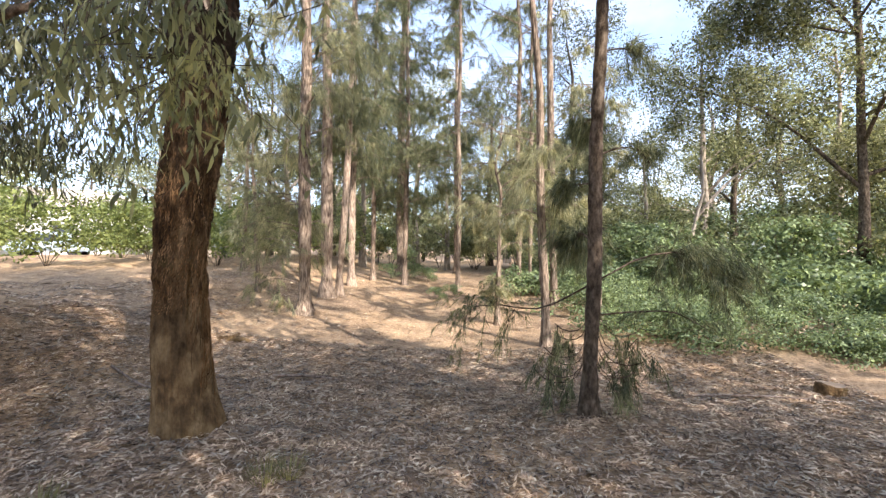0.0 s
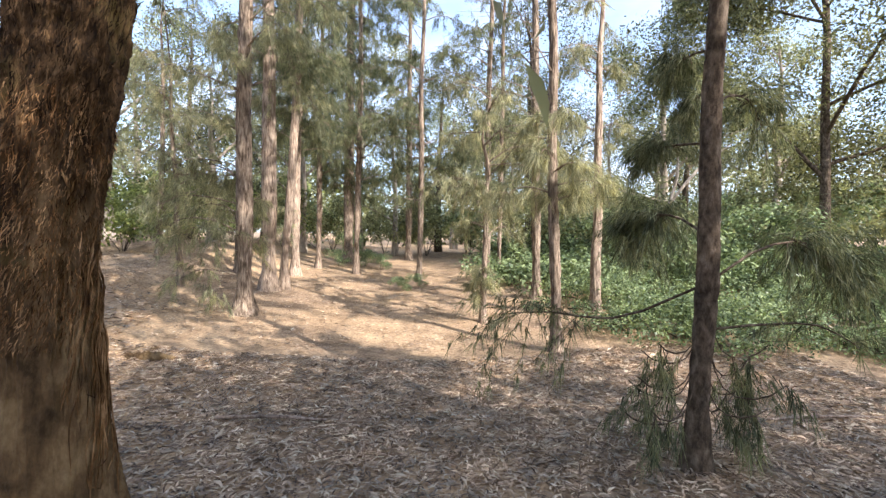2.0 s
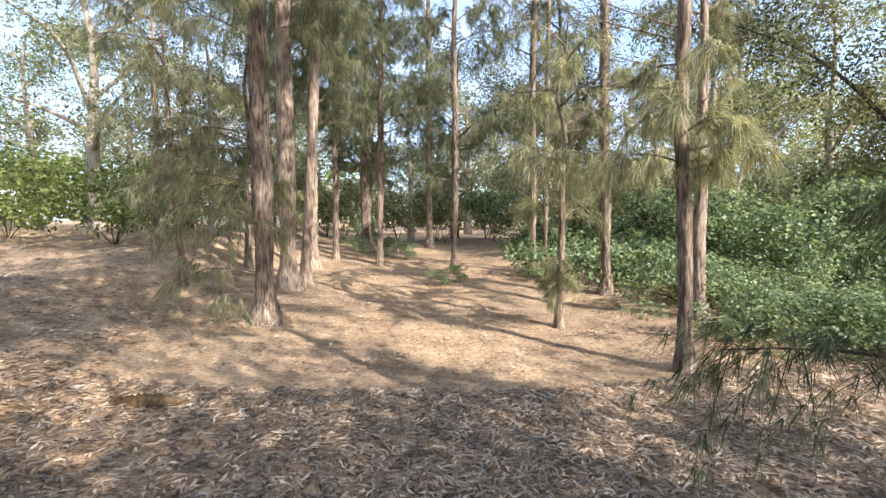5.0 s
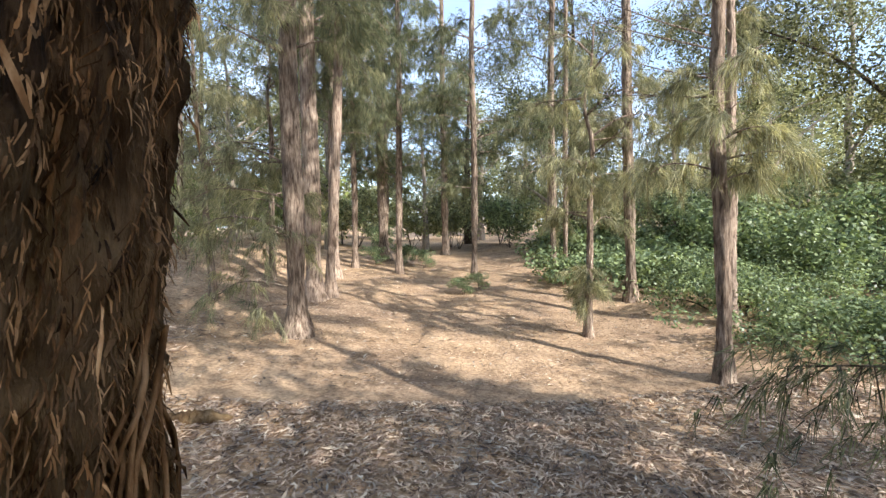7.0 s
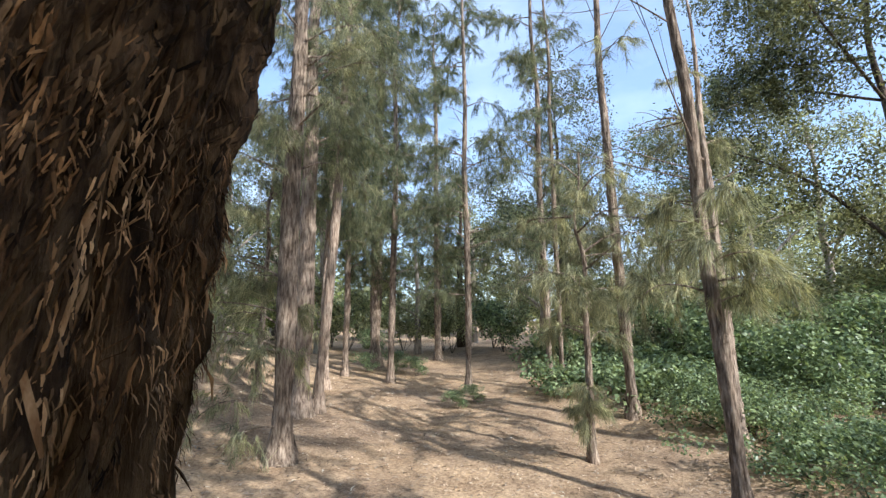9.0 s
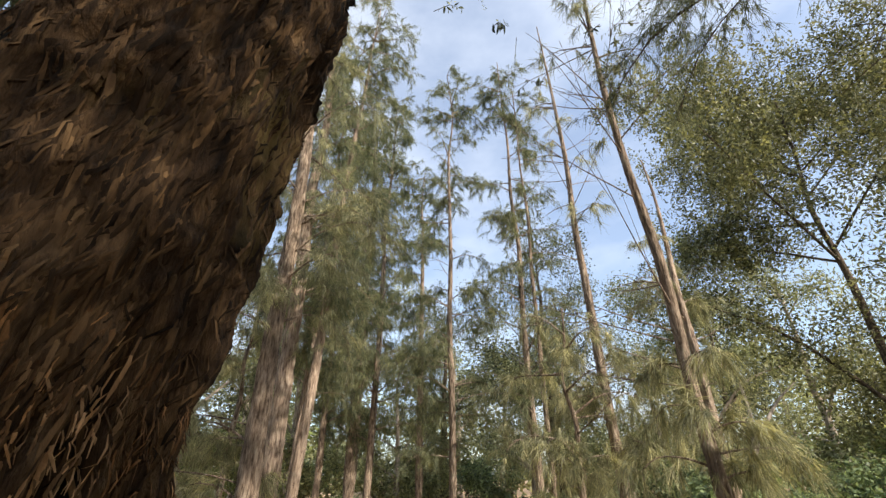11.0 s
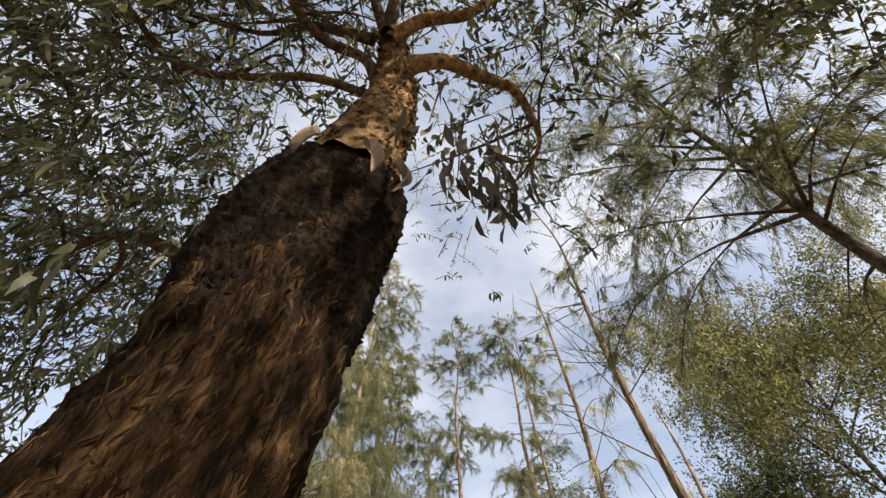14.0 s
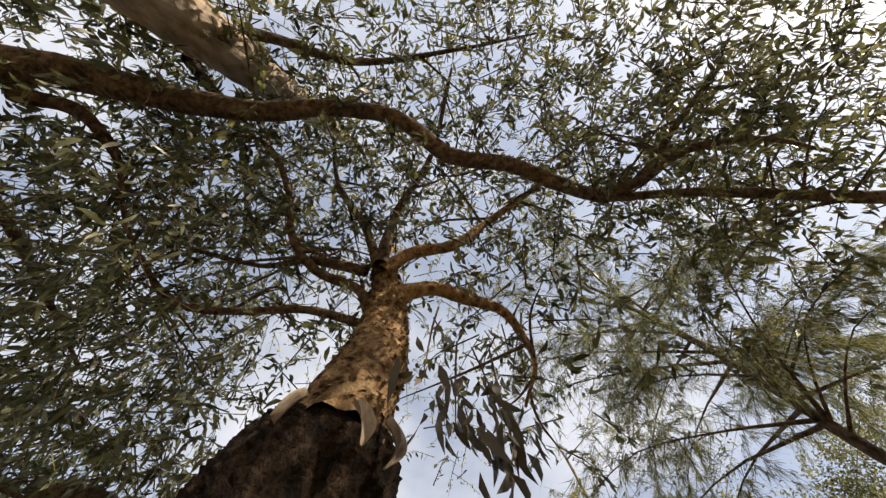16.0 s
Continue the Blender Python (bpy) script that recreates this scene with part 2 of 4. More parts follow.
def smooth_path(points, count):
    """A curve through points of x, y, z, r, evenly resampled."""
    pts = np.asarray(points, float)
    seg = np.r_[0, np.cumsum(np.linalg.norm(np.diff(pts[:, :3], axis=0), axis=1))]
    at = np.linspace(0, seg[-1], count)
    tang = np.gradient(pts, seg, axis=0) if len(pts) > 2 else np.repeat((pts[1:] - pts[:1]) / seg[-1], 2, 0)
    k = np.clip(np.searchsorted(seg, at, side="right") - 1, 0, len(pts) - 2)
    h = (seg[k + 1] - seg[k])[:, None]
    u = ((at - seg[k])[:, None]) / h
    return ((2 * u**3 - 3 * u**2 + 1) * pts[k] + (u**3 - 2 * u**2 + u) * h * tang[k] + (3 * u**2 - 2 * u**3) * pts[k + 1] + (u**3 - u**2) * h * tang[k + 1])


def tube(points, rings, sides, rough=0.06, seed=0, lobes=0.0):
    """Verts and faces of a tapered, uneven limb along points of x, y, z, r."""
    path = smooth_path(points, rings)
    centre, radius = path[:, :3], np.maximum(path[:, 3], 0.002)
    t = np.gradient(centre, axis=0)
    t /= np.linalg.norm(t, axis=1)[:, None]
    ref = np.array([0.0, 1.0, 0.0]) if abs(t[:, 2]).mean() > 0.5 else np.array([0.0, 0.0, 1.0])
    a = np.cross(t, ref)
    a /= np.linalg.norm(a, axis=1)[:, None]
    b = np.cross(t, a)
    g = np.random.default_rng(seed)
    ang = np.linspace(0, 2 * np.pi, sides, endpoint=False)
    wob = 1 + rough * g.standard_normal((rings, sides))
    for f in (2, 3, 5):
        wob += lobes * np.sin(f * ang[None] + g.uniform(0, 6) + np.linspace(0, g.uniform(-2, 2), rings)[:, None]) / f
    r = radius[:, None] * wob
    v = centre[:, None] + a[:, None] * (np.cos(ang) * r)[..., None] + b[:, None] * (np.sin(ang) * r)[..., None]
    i, j = np.meshgrid(np.arange(rings - 1), np.arange(sides), indexing="ij")
    i, j = i.ravel(), j.ravel()
    f = np.stack([i * sides + j, i * sides + (j + 1) % sides, (i + 1) * sides + (j + 1) % sides, (i + 1) * sides + j], 1)
    v = np.vstack([v.reshape(-1, 3), centre[-1:] + t[-1:] * radius[-1]])
    j = np.arange(sides)
    cap = np.stack([(rings - 1) * sides + j, (rings - 1) * sides + (j + 1) % sides, np.full(sides, len(v) - 1)], 1)
    return v, [f, cap]


def limb(name, points, parent, material, rings=14, sides=7, seed=0, rough=0.05, label="", lobes=0.03):
    v, f = tube(points, rings, sides, rough, seed, lobes)
    return part(name, mesh_of(name, v, f, material, True), parent, label)


def unit(v):
    return v / np.maximum(np.linalg.norm(v, axis=-1, keepdims=True), 1e-9)


def needle_mesh(tips, outward, per, length, width, g):
    """Drooping tufts of fine needles: per needles from each tip, as slim bent blades."""
    n = len(tips) * per
    root = np.repeat(tips, per, 0) + g.normal(0, 0.012, (n, 3))
    way = unit(np.repeat(outward, per, 0) * 0.6 + g.normal(0, 0.42, (n, 3)) + [0, 0, -0.85])
    ln = length * g.uniform(0.5, 1.3, (n, 1))
    side = unit(np.cross(way, g.normal(0, 1, (n, 3)))) * width
    v = np.stack([root - side * 0.5, root + side * 0.5, root + way * ln], 1).reshape(-1, 3)
    return v, [np.arange(n)[:, None] * 3 + [0, 1, 2]]


def leaf_mesh(roots, length, width, g, droop=1.0, way=None):
    """Curved lance-shaped leaves, six points each."""
    n = len(roots)
    d = unit((g.normal(0, 0.55, (n, 3)) if way is None else way + g.normal(0, 0.3, (n, 3))) + [0, 0, -droop])
    ln = length * g.uniform(0.6, 1.25, (n, 1))
    side = unit(np.cross(d, g.normal(0, 1, (n, 3))))
    bend = np.cross(d, side) * ln * g.uniform(-0.15, 0.15, (n, 1)) + side * ln * g.uniform(-0.14, 0.14, (n, 1))
    w = side * width * g.uniform(0.7, 1.2, (n, 1)) * 0.5
    m1, m2 = roots + d * ln * 0.33 + bend * 0.7, roots + d * ln * 0.68 + bend * 0.7
    v = np.stack([roots, m1 + w, m2 + w * 0.75, roots + d * ln, m2 - w * 0.75, m1 - w], 1).reshape(-1, 3)
    k = np.arange(n)[:, None] * 6
    return v, [k + [0, 1, 2, 5], k + [5, 2, 3, 4]]


def blade_mesh(roots, length, width, g, normal=None):
    """Small broad leaves, one kite each, turned every way or facing along normal."""
    n = len(roots)
    nrm = unit(g.normal(0, 1, (n, 3)) if normal is None else normal + g.normal(0, 0.55, (n, 3)))
    d = unit(np.cross(nrm, g.normal(0, 1, (n, 3))))
    s = np.cross(nrm, d)
    ln = length * g.uniform(0.6, 1.3, (n, 1))
    w = width * g.uniform(0.7, 1.2, (n, 1)) * 0.5
    v = np.stack([roots, roots + d * ln * 0.45 + s * w + nrm * ln * 0.08, roots + d * ln, roots + d * ln * 0.45 - s * w + nrm * ln * 0.08], 1).reshape(-1, 3)
    return v, [np.arange(n)[:, None] * 4 + [0, 1, 2, 3]]


# ---- ground ----
def step(x, lo, hi):
    u = np.clip((x - lo) / (hi - lo), 0, 1)
    return u * u * (3 - 2 * u)


def ground_z(x, y):
    x, y = np.asarray(x, float), np.asarray(y, float)
    z = -0.05 + 0.045 * np.clip(y - 5.5, 0, 12) + 0.085 * np.clip(-x - 0.6, 0, 3.0) * step(y, 2, 6)
    bank = 0.44 * step(-x, 3.0, 5.2) * step(y, 1.5, 4.2) * (1 - 0.25 * step(y, 12, 30))
    mound = 0.42 * np.exp(-(((x + 4.6) / 1.1) ** 2 + ((y - 4.6) / 1.3) ** 2))
    z = z + bank + mound + 0.12 * step(x, 1.2, 3.0) * step(y, 5.0, 7.5) + 0.25 * step(x, 4, 10)
    z = z + step(-x, 3.0, 4.0) * step(y, 2, 4) * (0.05 * np.sin(3.1 * x + 1.1 * y) * np.sin(2.7 * y + x) + 0.03 * np.sin(7.3 * x - 2 * y) * np.sin(6.1 * y))
    z = z + 0.025 * np.sin(1.7 * x + 0.6 * y) * np.sin(1.3 * y - 0.5 * x) + 0.012 * np.sin(5.1 * x + 2) * np.sin(4.3 * y)
    z = z + 0.10 * np.exp(-(((x + 2.03) ** 2 + (y - 3.57) ** 2) / 0.5)) + 0.08 * np.exp(-(((x - 1.29) ** 2 + (y - 3.95) ** 2) / 0.3))
    return z


def build_ground():
    inner = np.linspace(-14, 14, 171)
    outer = np.array([1.22**k for k in range(1, 34)])
    ax = np.concatenate([-(14 + 0.3 * np.cumsum(outer))[::-1], inner, 14 + 0.3 * np.cumsum(outer)])
    gx, gy = np.meshgrid(ax, ax + 6.0, indexing="ij")
    gz = ground_z(gx, gy) + np.random.default_rng(3).normal(0, 0.006, gx.shape)
    n = len(ax)
    i, j = np.meshgrid(np.arange(n - 1), np.arange(n - 1), indexing="ij")
    i, j = i.ravel(), j.ravel()
    f = np.stack([i * n + j, (i + 1) * n + j, (i + 1) * n + j + 1, i * n + j + 1], 1)
    ob = new("ground", mesh_of("ground", np.stack([gx, gy, gz], -1).reshape(-1, 3), f, SOIL, True))
    return tagged(ob, "uneven bare soil strewn with dry leaves", "ground", kind="structure")


ground = build_ground()


# ---- hero eucalyptus ----
def thing(name, x, y, label, category, group="", sink=0.0, turn=0.0, z=None):
    ob = new(name)
    ob.empty_display_size = 0.2
    ob.matrix_basis = pose(x, y, (float(ground_z(x, y)) if z is None else z) - sink, 0, 0, turn)
    return tagged(ob, label, category, group)


HX, HY = -2.24, 3.85
HERO_TRUNK = [(0.234, -0.285, -0.25, 0.352), (0.215, -0.283, -0.02, 0.292), (0.201, -0.286, 0.22, 0.238), (0.149, -0.275, 0.8, 0.204), (0.125, -0.239, 1.4, 0.190),
              (0.171, -0.19, 2.1, 0.210), (0.262, -0.201, 2.7, 0.214), (0.296, -0.223, 3.2, 0.222), (0.387, -0.294, 3.55, 0.192)]
HERO_UPPER = [(0.38, -0.36, 3.45, 0.15), (0.42, -0.35, 3.9, 0.148), (0.45, -0.33, 4.3, 0.142), (0.45, -0.36, 4.8, 0.125), (0.43, -0.44, 5.15, 0.105), (0.36, -0.5, 5.6, 0.07), (0.3, -0.42, 6.6, 0.05), (0.35, -0.3, 8.2, 0.03)]
hero = thing("eucalyptus_tree", HX, HY, "old leaning eucalyptus with shaggy brown bark and blackened band", "tree", z=0.0)


def stem_noise(turns, up, around, tall, q):
    """Smooth noise on a stem: turns round it (repeating at 1), up from 0 to 1, in cells of 1/around by 1/tall."""
    grid = q.normal(0, 1, (tall + 3, around))
    c, r = np.mod(turns, 1.0) * around, np.clip(up, 0, 1) * tall
    c0, r0 = np.floor(c).astype(int), np.floor(r).astype(int)
    uc, ur = c - c0, r - r0
    uc, ur = uc * uc * (3 - 2 * uc), ur * ur * (3 - 2 * ur)
    c0, c1 = c0 % around, (c0 + 1) % around
    return (grid[r0, c0] * (1 - uc) + grid[r0, c1] * uc) * (1 - ur) + (grid[r0 + 1, c0] * (1 - uc) + grid[r0 + 1, c1] * uc) * ur


def bark_flakes(p, o, ln, w, lean, lift, q):
    """Bent, ragged slips of bark that hang from p and lift off along o."""
    n = len(p)
    side = unit(np.cross(o, [0, 0, 1.0]))
    down = unit(np.array([0, 0, -1.0]) + side * q.normal(lean, 0.3, (n, 1)))
    across = unit(np.cross(o, down))
    raise_by = o * lift * q.uniform(0.3, 1.0, (n, 1))
    a, b, c = p - o * 0.004, p + down * ln * 0.5 + raise_by * 0.75, p + down * ln + raise_by * q.uniform(0.5, 1.5, (n, 1))
    tip = across * w * q.uniform(-0.6, 0.6, (n, 1))
    cup = o * w * 0.5
    v = np.stack([a - across * w * 0.8, a + across * w * 0.8, b + across * w - cup, b + cup * 0.6, b - across * w - cup, c + tip + across * w * 0.45, c + tip - across * w * 0.45], 1).reshape(-1, 3)
    k = np.arange(n)[:, None] * 7
    return v, [np.concatenate([k + [0, 1, 2, 3], k + [3, 2, 5, 6]]), np.concatenate([k + [0, 3, 4], k + [4, 3, 6]])]


def hero_trunk():
    rings, sides = 380, 250
    v, f = tube(HERO_TRUNK, rings, sides, 0.0, 4, 0.035)
    path = smooth_path(HERO_TRUNK, rings)
    grid = v[:-1].reshape(rings, sides, 3)
    g = np.random.default_rng(11)
    out = unit(grid - path[:, None, :3])
    # interlaced fibrous ridges with deep furrows, shallower on the smooth butt
    u, h = np.meshgrid(np.linspace(0, 1, sides, endpoint=False), np.linspace(0, 1, rings))
    u = u + 0.010 * stem_noise(u, h, 7, 16, g) + 0.004 * stem_noise(u, h, 18, 40, g) - 0.10 * h
    ridge = 1 - np.minimum(1.5 * np.abs(stem_noise(u, h, 34, 22, g)), 1)
    fine = 1 - np.minimum(1.4 * np.abs(stem_noise(u, h, 74, 44, g)), 1)
    broken = stem_noise(u, h, 60, 110, g)
    rough_part = (0.35 + 0.65 * step(grid[..., 2], 0.55, 1.35))
    rel = rough_part * (0.019 * ridge + 0.011 * fine + 0.004 * broken - 0.016) + 0.009 * stem_noise(u, h, 9, 12, g) + g.normal(0, 0.0013, (rings, sides))
    # a long healed cleft up the face and shallow hollows
    cleft = np.exp(-(((np.mod(u, 1) - 0.35) / 0.018) ** 2)) * step(grid[..., 2], 0.5, 0.9) * (1 - step(grid[..., 2], 1.7, 2.3))
    rel = rel - 0.028 * cleft
    grid = grid + out * rel[..., None]
    v[:-1] = grid.reshape(-1, 3)
    trunk = part("trunk", mesh_of("trunk", v, f, HERO_BARK, True), hero)

    def scatter(n, lo, hi):
        ri, si = g.integers(int(lo * rings), int(hi * rings), n), g.integers(0, sides, n)
        return grid[ri, si], out[ri, si]

    def fibres(n, lo, hi, half, most, drift):
        """Slim strips that cling to the stem for a way, their ends sunk in it."""
        r0, c0 = g.uniform(lo * rings, hi * rings, n), g.uniform(0, sides, n)
        span, w = g.uniform(0.4, 1.0, n) * most / 3.8 * rings, half * g.uniform(0.5, 1.2, (n, 1))
        slant, high = g.normal(drift, 1.6, n), g.uniform(0.002, 0.0055, (n, 1))
        cols = []
        for u in (0.0, 0.3, 0.72, 1.0):
            ri = np.clip(r0 - span * u, 1, rings - 2).astype(int)
            si = (c0 + slant * u + 0.5 * np.sin(5 * u + c0)).astype(int) % sides
            p, o = grid[ri, si], out[ri, si]
            side = unit(np.cross(o, [0, 0, 1.0]))
            mid = p + o * (high * math.sin(math.pi * min(u * 0.85 + 0.1, 1)) - 0.003)
            cols.append(np.stack([mid - side * w, mid + o * w * 0.7, mid + side * w], 1) if 0 < u < 1 else np.stack([mid - side * w * 0.2, mid, mid + side * w * 0.2], 1))
        v = np.stack(cols, 1).reshape(-1, 3)
        k = np.arange(n)[:, None] * 12
        return v, [np.concatenate([k + [3 * r + c, 3 * r + c + 1, 3 * r + c + 4, 3 * r + c + 3] for r in range(3) for c in range(2)]), np.zeros((0, 3), int)]

    def joined(name, pieces, material, label):
        flat, quads, tris, at = [], [], [], 0
        for pv, (pq, pt) in pieces:
            flat.append(pv), quads.append(pq + at), tris.append(pt + at)
            at += len(pv)
        tagged(part(name, mesh_of(name, np.concatenate(flat), [np.concatenate(quads), np.concatenate(tris)], material), hero, label), kind="stuff")

    low = [fibres(2600, 0.36, 0.62, 0.0016, 0.07, -2.0), fibres(1000, 0.36, 0.62, 0.0028, 0.11, -2.0)]
    p, o = scatter(13000, 0.33, 0.60)
    low.append(bark_flakes(p, o, g.uniform(0.012, 0.036, (13000, 1)), g.uniform(0.0006, 0.0020, (13000, 1)), 0.28, 0.011, g))
    p, o = scatter(90, 0.36, 0.58)
    low.append(bark_flakes(p, o, g.uniform(0.03, 0.075, (90, 1)), g.uniform(0.003, 0.006, (90, 1)), 0.3, 0.022, g))
    joined("peeling_bark", low, FLAKE_BARK, "loose peeling strips of tan-brown bark")
    joined("fibrous_bark", [fibres(8500, 0.58, 0.985, 0.0024, 0.06, -1.0), fibres(2600, 0.58, 0.985, 0.0042, 0.085, -1.0)], STRAND_BARK, "dark interlaced strands of fibrous bark")
    for s in range(34):
        a0, h0 = g.uniform(2.9, 3.8), g.uniform(0.8, 1.6)
        pts = []
        for u in np.linspace(0, 1, 6):
            ri = int(np.clip((h0 - 0.5 * u * g.uniform(0.8, 1.2) + 0.25) / 3.8 * rings, 2, rings - 2))
            si = int((a0 - 0.55 * u) / (2 * np.pi) * sides) % sides
            pts.append((*(grid[ri, si] + out[ri, si] * (0.004 + 0.010 * math.sin(3.1 * u))), 0.0045 * (1 - 0.6 * u)))
        limb("bark_fibre", pts, hero, FLAKE_BARK, 14, 5, 700 + s)
    # blackened ragged collar where the rough bark ends
    col = [(0.272, -0.206, 2.86, 0.200), (0.282, -0.212, 2.98, 0.226), (0.292, -0.221, 3.15, 0.238), (0.33, -0.25, 3.36, 0.236), (0.378, -0.287, 3.52, 0.215), (0.392, -0.31, 3.62, 0.165)]
    cv, cf = tube(col, 70, 130, 0.028, 21, 0.06)
    part("burnt_collar", mesh_of("burnt_collar", cv, cf, BLACK_BARK, True), hero, "ragged black band of burnt bark")
    for k, (turn, top, ln, wide) in enumerate(((5.0, 3.47, 0.20, 0.022), (5.5, 3.49, 0.24, 0.013), (4.35, 3.5, 0.16, 0.008))):
        rows_k, cols_k = 16, 5
        a, b = np.meshgrid(np.linspace(0, 1, rows_k), np.linspace(-1, 1, cols_k), indexing="ij")
        d, sd = np.array([math.cos(turn), math.sin(turn), 0]), np.array([-math.sin(turn), math.cos(turn), 0])
        wd = wide * (0.35 + 0.65 * np.sin(np.pi * (a * 0.9 + 0.03))) * (1 + 0.15 * np.sin(9 * a + k))
        off = 0.212 + 0.032 * np.sin(2.6 * a) + 0.03 * b * b
        pos = np.array([0.385, -0.30, top]) + d * off[..., None] + sd * (b * wd + 0.05 * np.sin(2.2 * a + k) * a)[..., None] + np.array([0, 0, -1.0]) * (a * ln)[..., None]
        i0, j0 = [m.ravel() for m in np.meshgrid(np.arange(rows_k - 1), np.arange(cols_k - 1), indexing="ij")]
        quad = np.stack([i0 * cols_k + j0, i0 * cols_k + j0 + 1, (i0 + 1) * cols_k + j0 + 1, (i0 + 1) * cols_k + j0], 1)
        part("bark_curl", mesh_of("bark_curl", pos.reshape(-1, 3), quad, PALE_BARK, True), hero, "pale curled slip of peeling bark")
    uv, uf = tube(HERO_UPPER, 170, 40, 0.045, 5, 0.07)
    part("upper_trunk", mesh_of("upper_trunk", uv, uf, SMOOTH_BARK, True), hero, "ochre scaly upper trunk")
    ug, uc = uv[:-1].reshape(170, 40, 3), smooth_path(HERO_UPPER, 170)[:, None, :3]
    m = 1500
    ri, si = g.integers(3, 95, m), g.integers(0, 40, m)
    p, o = ug[ri, si], unit(ug - uc)[ri, si]
    side = unit(np.cross(o, [0, 0, 1.0]))
    down = unit(np.array([0, 0, -1.0]) + side * g.normal(0, 0.5, (m, 1)))
    ln, w = g.uniform(0.012, 0.04, (m, 1)), g.uniform(0.004, 0.011, (m, 1))
    c = p + down * ln + o * g.uniform(0.004, 0.014, (m, 1))
    sv = np.stack([p - side * w, p + side * w, c + side * w * 0.7, c - side * w * 0.5], 1).reshape(-1, 3)
    tagged(part("scaly_bark", mesh_of("scaly_bark", sv, np.arange(m)[:, None] * 4 + [0, 1, 2, 3], SMOOTH_BARK), hero, "small lifted ochre bark scales"), kind="stuff")
    return trunk


hero_trunk()
HERO_LIMBS = []
HERO_LIMBS.append([(-1.9, 3.57, 4.87, 0.03), (-2.26, 3.52, 4.88, 0.026), (-2.62, 3.57, 4.87, 0.024), (-2.98, 3.58, 4.89, 0.021), (-3.31, 3.38, 5.06, 0.017), (-3.58, 3.0, 5.31, 0.012), (-3.59, 2.79, 5.55, 0.006)])
HERO_LIMBS.append([(-1.89, 3.5, 4.94, 0.045), (-1.99, 3.42, 5.11, 0.034), (-2.27, 3.34, 5.14, 0.032), (-2.45, 3.19, 5.23, 0.028), (-2.56, 2.87, 5.39, 0.024), (-2.8, 2.56, 5.58, 0.018), (-3.22, 2.53, 5.73, 0.008)])
HERO_LIMBS.append([(-1.78, 3.42, 5.02, 0.06), (-1.52, 3.36, 5.13, 0.05), (-1.26, 3.42, 5.2, 0.042), (-1.02, 3.47, 5.19, 0.034), (-0.9, 3.58, 5.02, 0.026), (-0.88, 3.64, 4.77, 0.016), (-1.0, 3.76, 4.42, 0.008)])
HERO_LIMBS.append([(-1.85, 3.3, 5.2, 0.055), (-1.71, 3.19, 5.32, 0.045), (-1.39, 3.11, 5.52, 0.038), (-1.12, 2.93, 5.81, 0.03), (-0.68, 2.58, 6.13, 0.022), (-0.16, 2.03, 6.55, 0.012)])
HERO_LIMBS.append([(-1.89, 3.26, 5.2, 0.04), (-2.05, 3.06, 5.62, 0.03), (-2.35, 2.8, 6.1, 0.022), (-2.55, 2.3, 6.66, 0.012)])
HERO_LIMBS.append([(-1.88, 3.26, 5.2, 0.05), (-1.84, 2.96, 5.85, 0.035), (-1.62, 2.45, 6.45, 0.024), (-1.5, 1.47, 7.1, 0.012)])
HERO_LIMBS.append([(-1.96, 3.31, 5.19, 0.04), (-2.32, 3.31, 5.34, 0.03), (-2.78, 3.47, 5.72, 0.02), (-3.58, 3.5, 6.16, 0.012)])
HERO_LIMBS.append([(-2.76, 4.68, 4.24, 0.05), (-3.07, 4.62, 4.53, 0.045), (-3.4, 4.6, 4.61, 0.036), (-3.68, 4.69, 4.48, 0.028), (-3.9, 4.87, 4.29, 0.018), (-4.15, 5.0, 4.24, 0.01)])
HERO_LIMBS.append([(-3.4, 4.6, 4.61, 0.02), (-3.4, 4.76, 4.57, 0.016), (-3.61, 5.01, 4.43, 0.012), (-3.84, 5.2, 4.38, 0.006)])

for k, pts in enumerate(HERO_LIMBS):
    limb("limb", [(x - HX, y - HY, z, r) for x, y, z, r in pts], hero, SMOOTH_BARK if k in (2, 3) else LIMB_BARK, 40, 10, 30 + k, 0.05)


def side_branches(tree, limbs, bark, seed, count=5, reach=0.8):
    q = np.random.default_rng(seed)
    for pts in limbs:
        path = smooth_path(pts, 60)
        for k in range(count):
            r0 = path[q.integers(18, 56)]
            d = unit(q.normal(0, 1, 3) * [1, 1, 0.6] + [0, 0, 0.35])
            ln = reach * q.uniform(0.6, 1.2)
            e = r0[:3] + d * ln + [0, 0, -0.05]
            limb("branch", [(*r0[:3], min(0.014, r0[3] * 0.6)), (*(r0[:3] + d * ln * 0.5 + q.normal(0, 0.06, 3)), 0.008), (*e, 0.003)], tree, bark, 9, 5, seed + k)


side_branches(hero, [[(x - HX, y - HY, z, r) for x, y, z, r in pts] for pts in HERO_LIMBS], LIMB_BARK, 800)


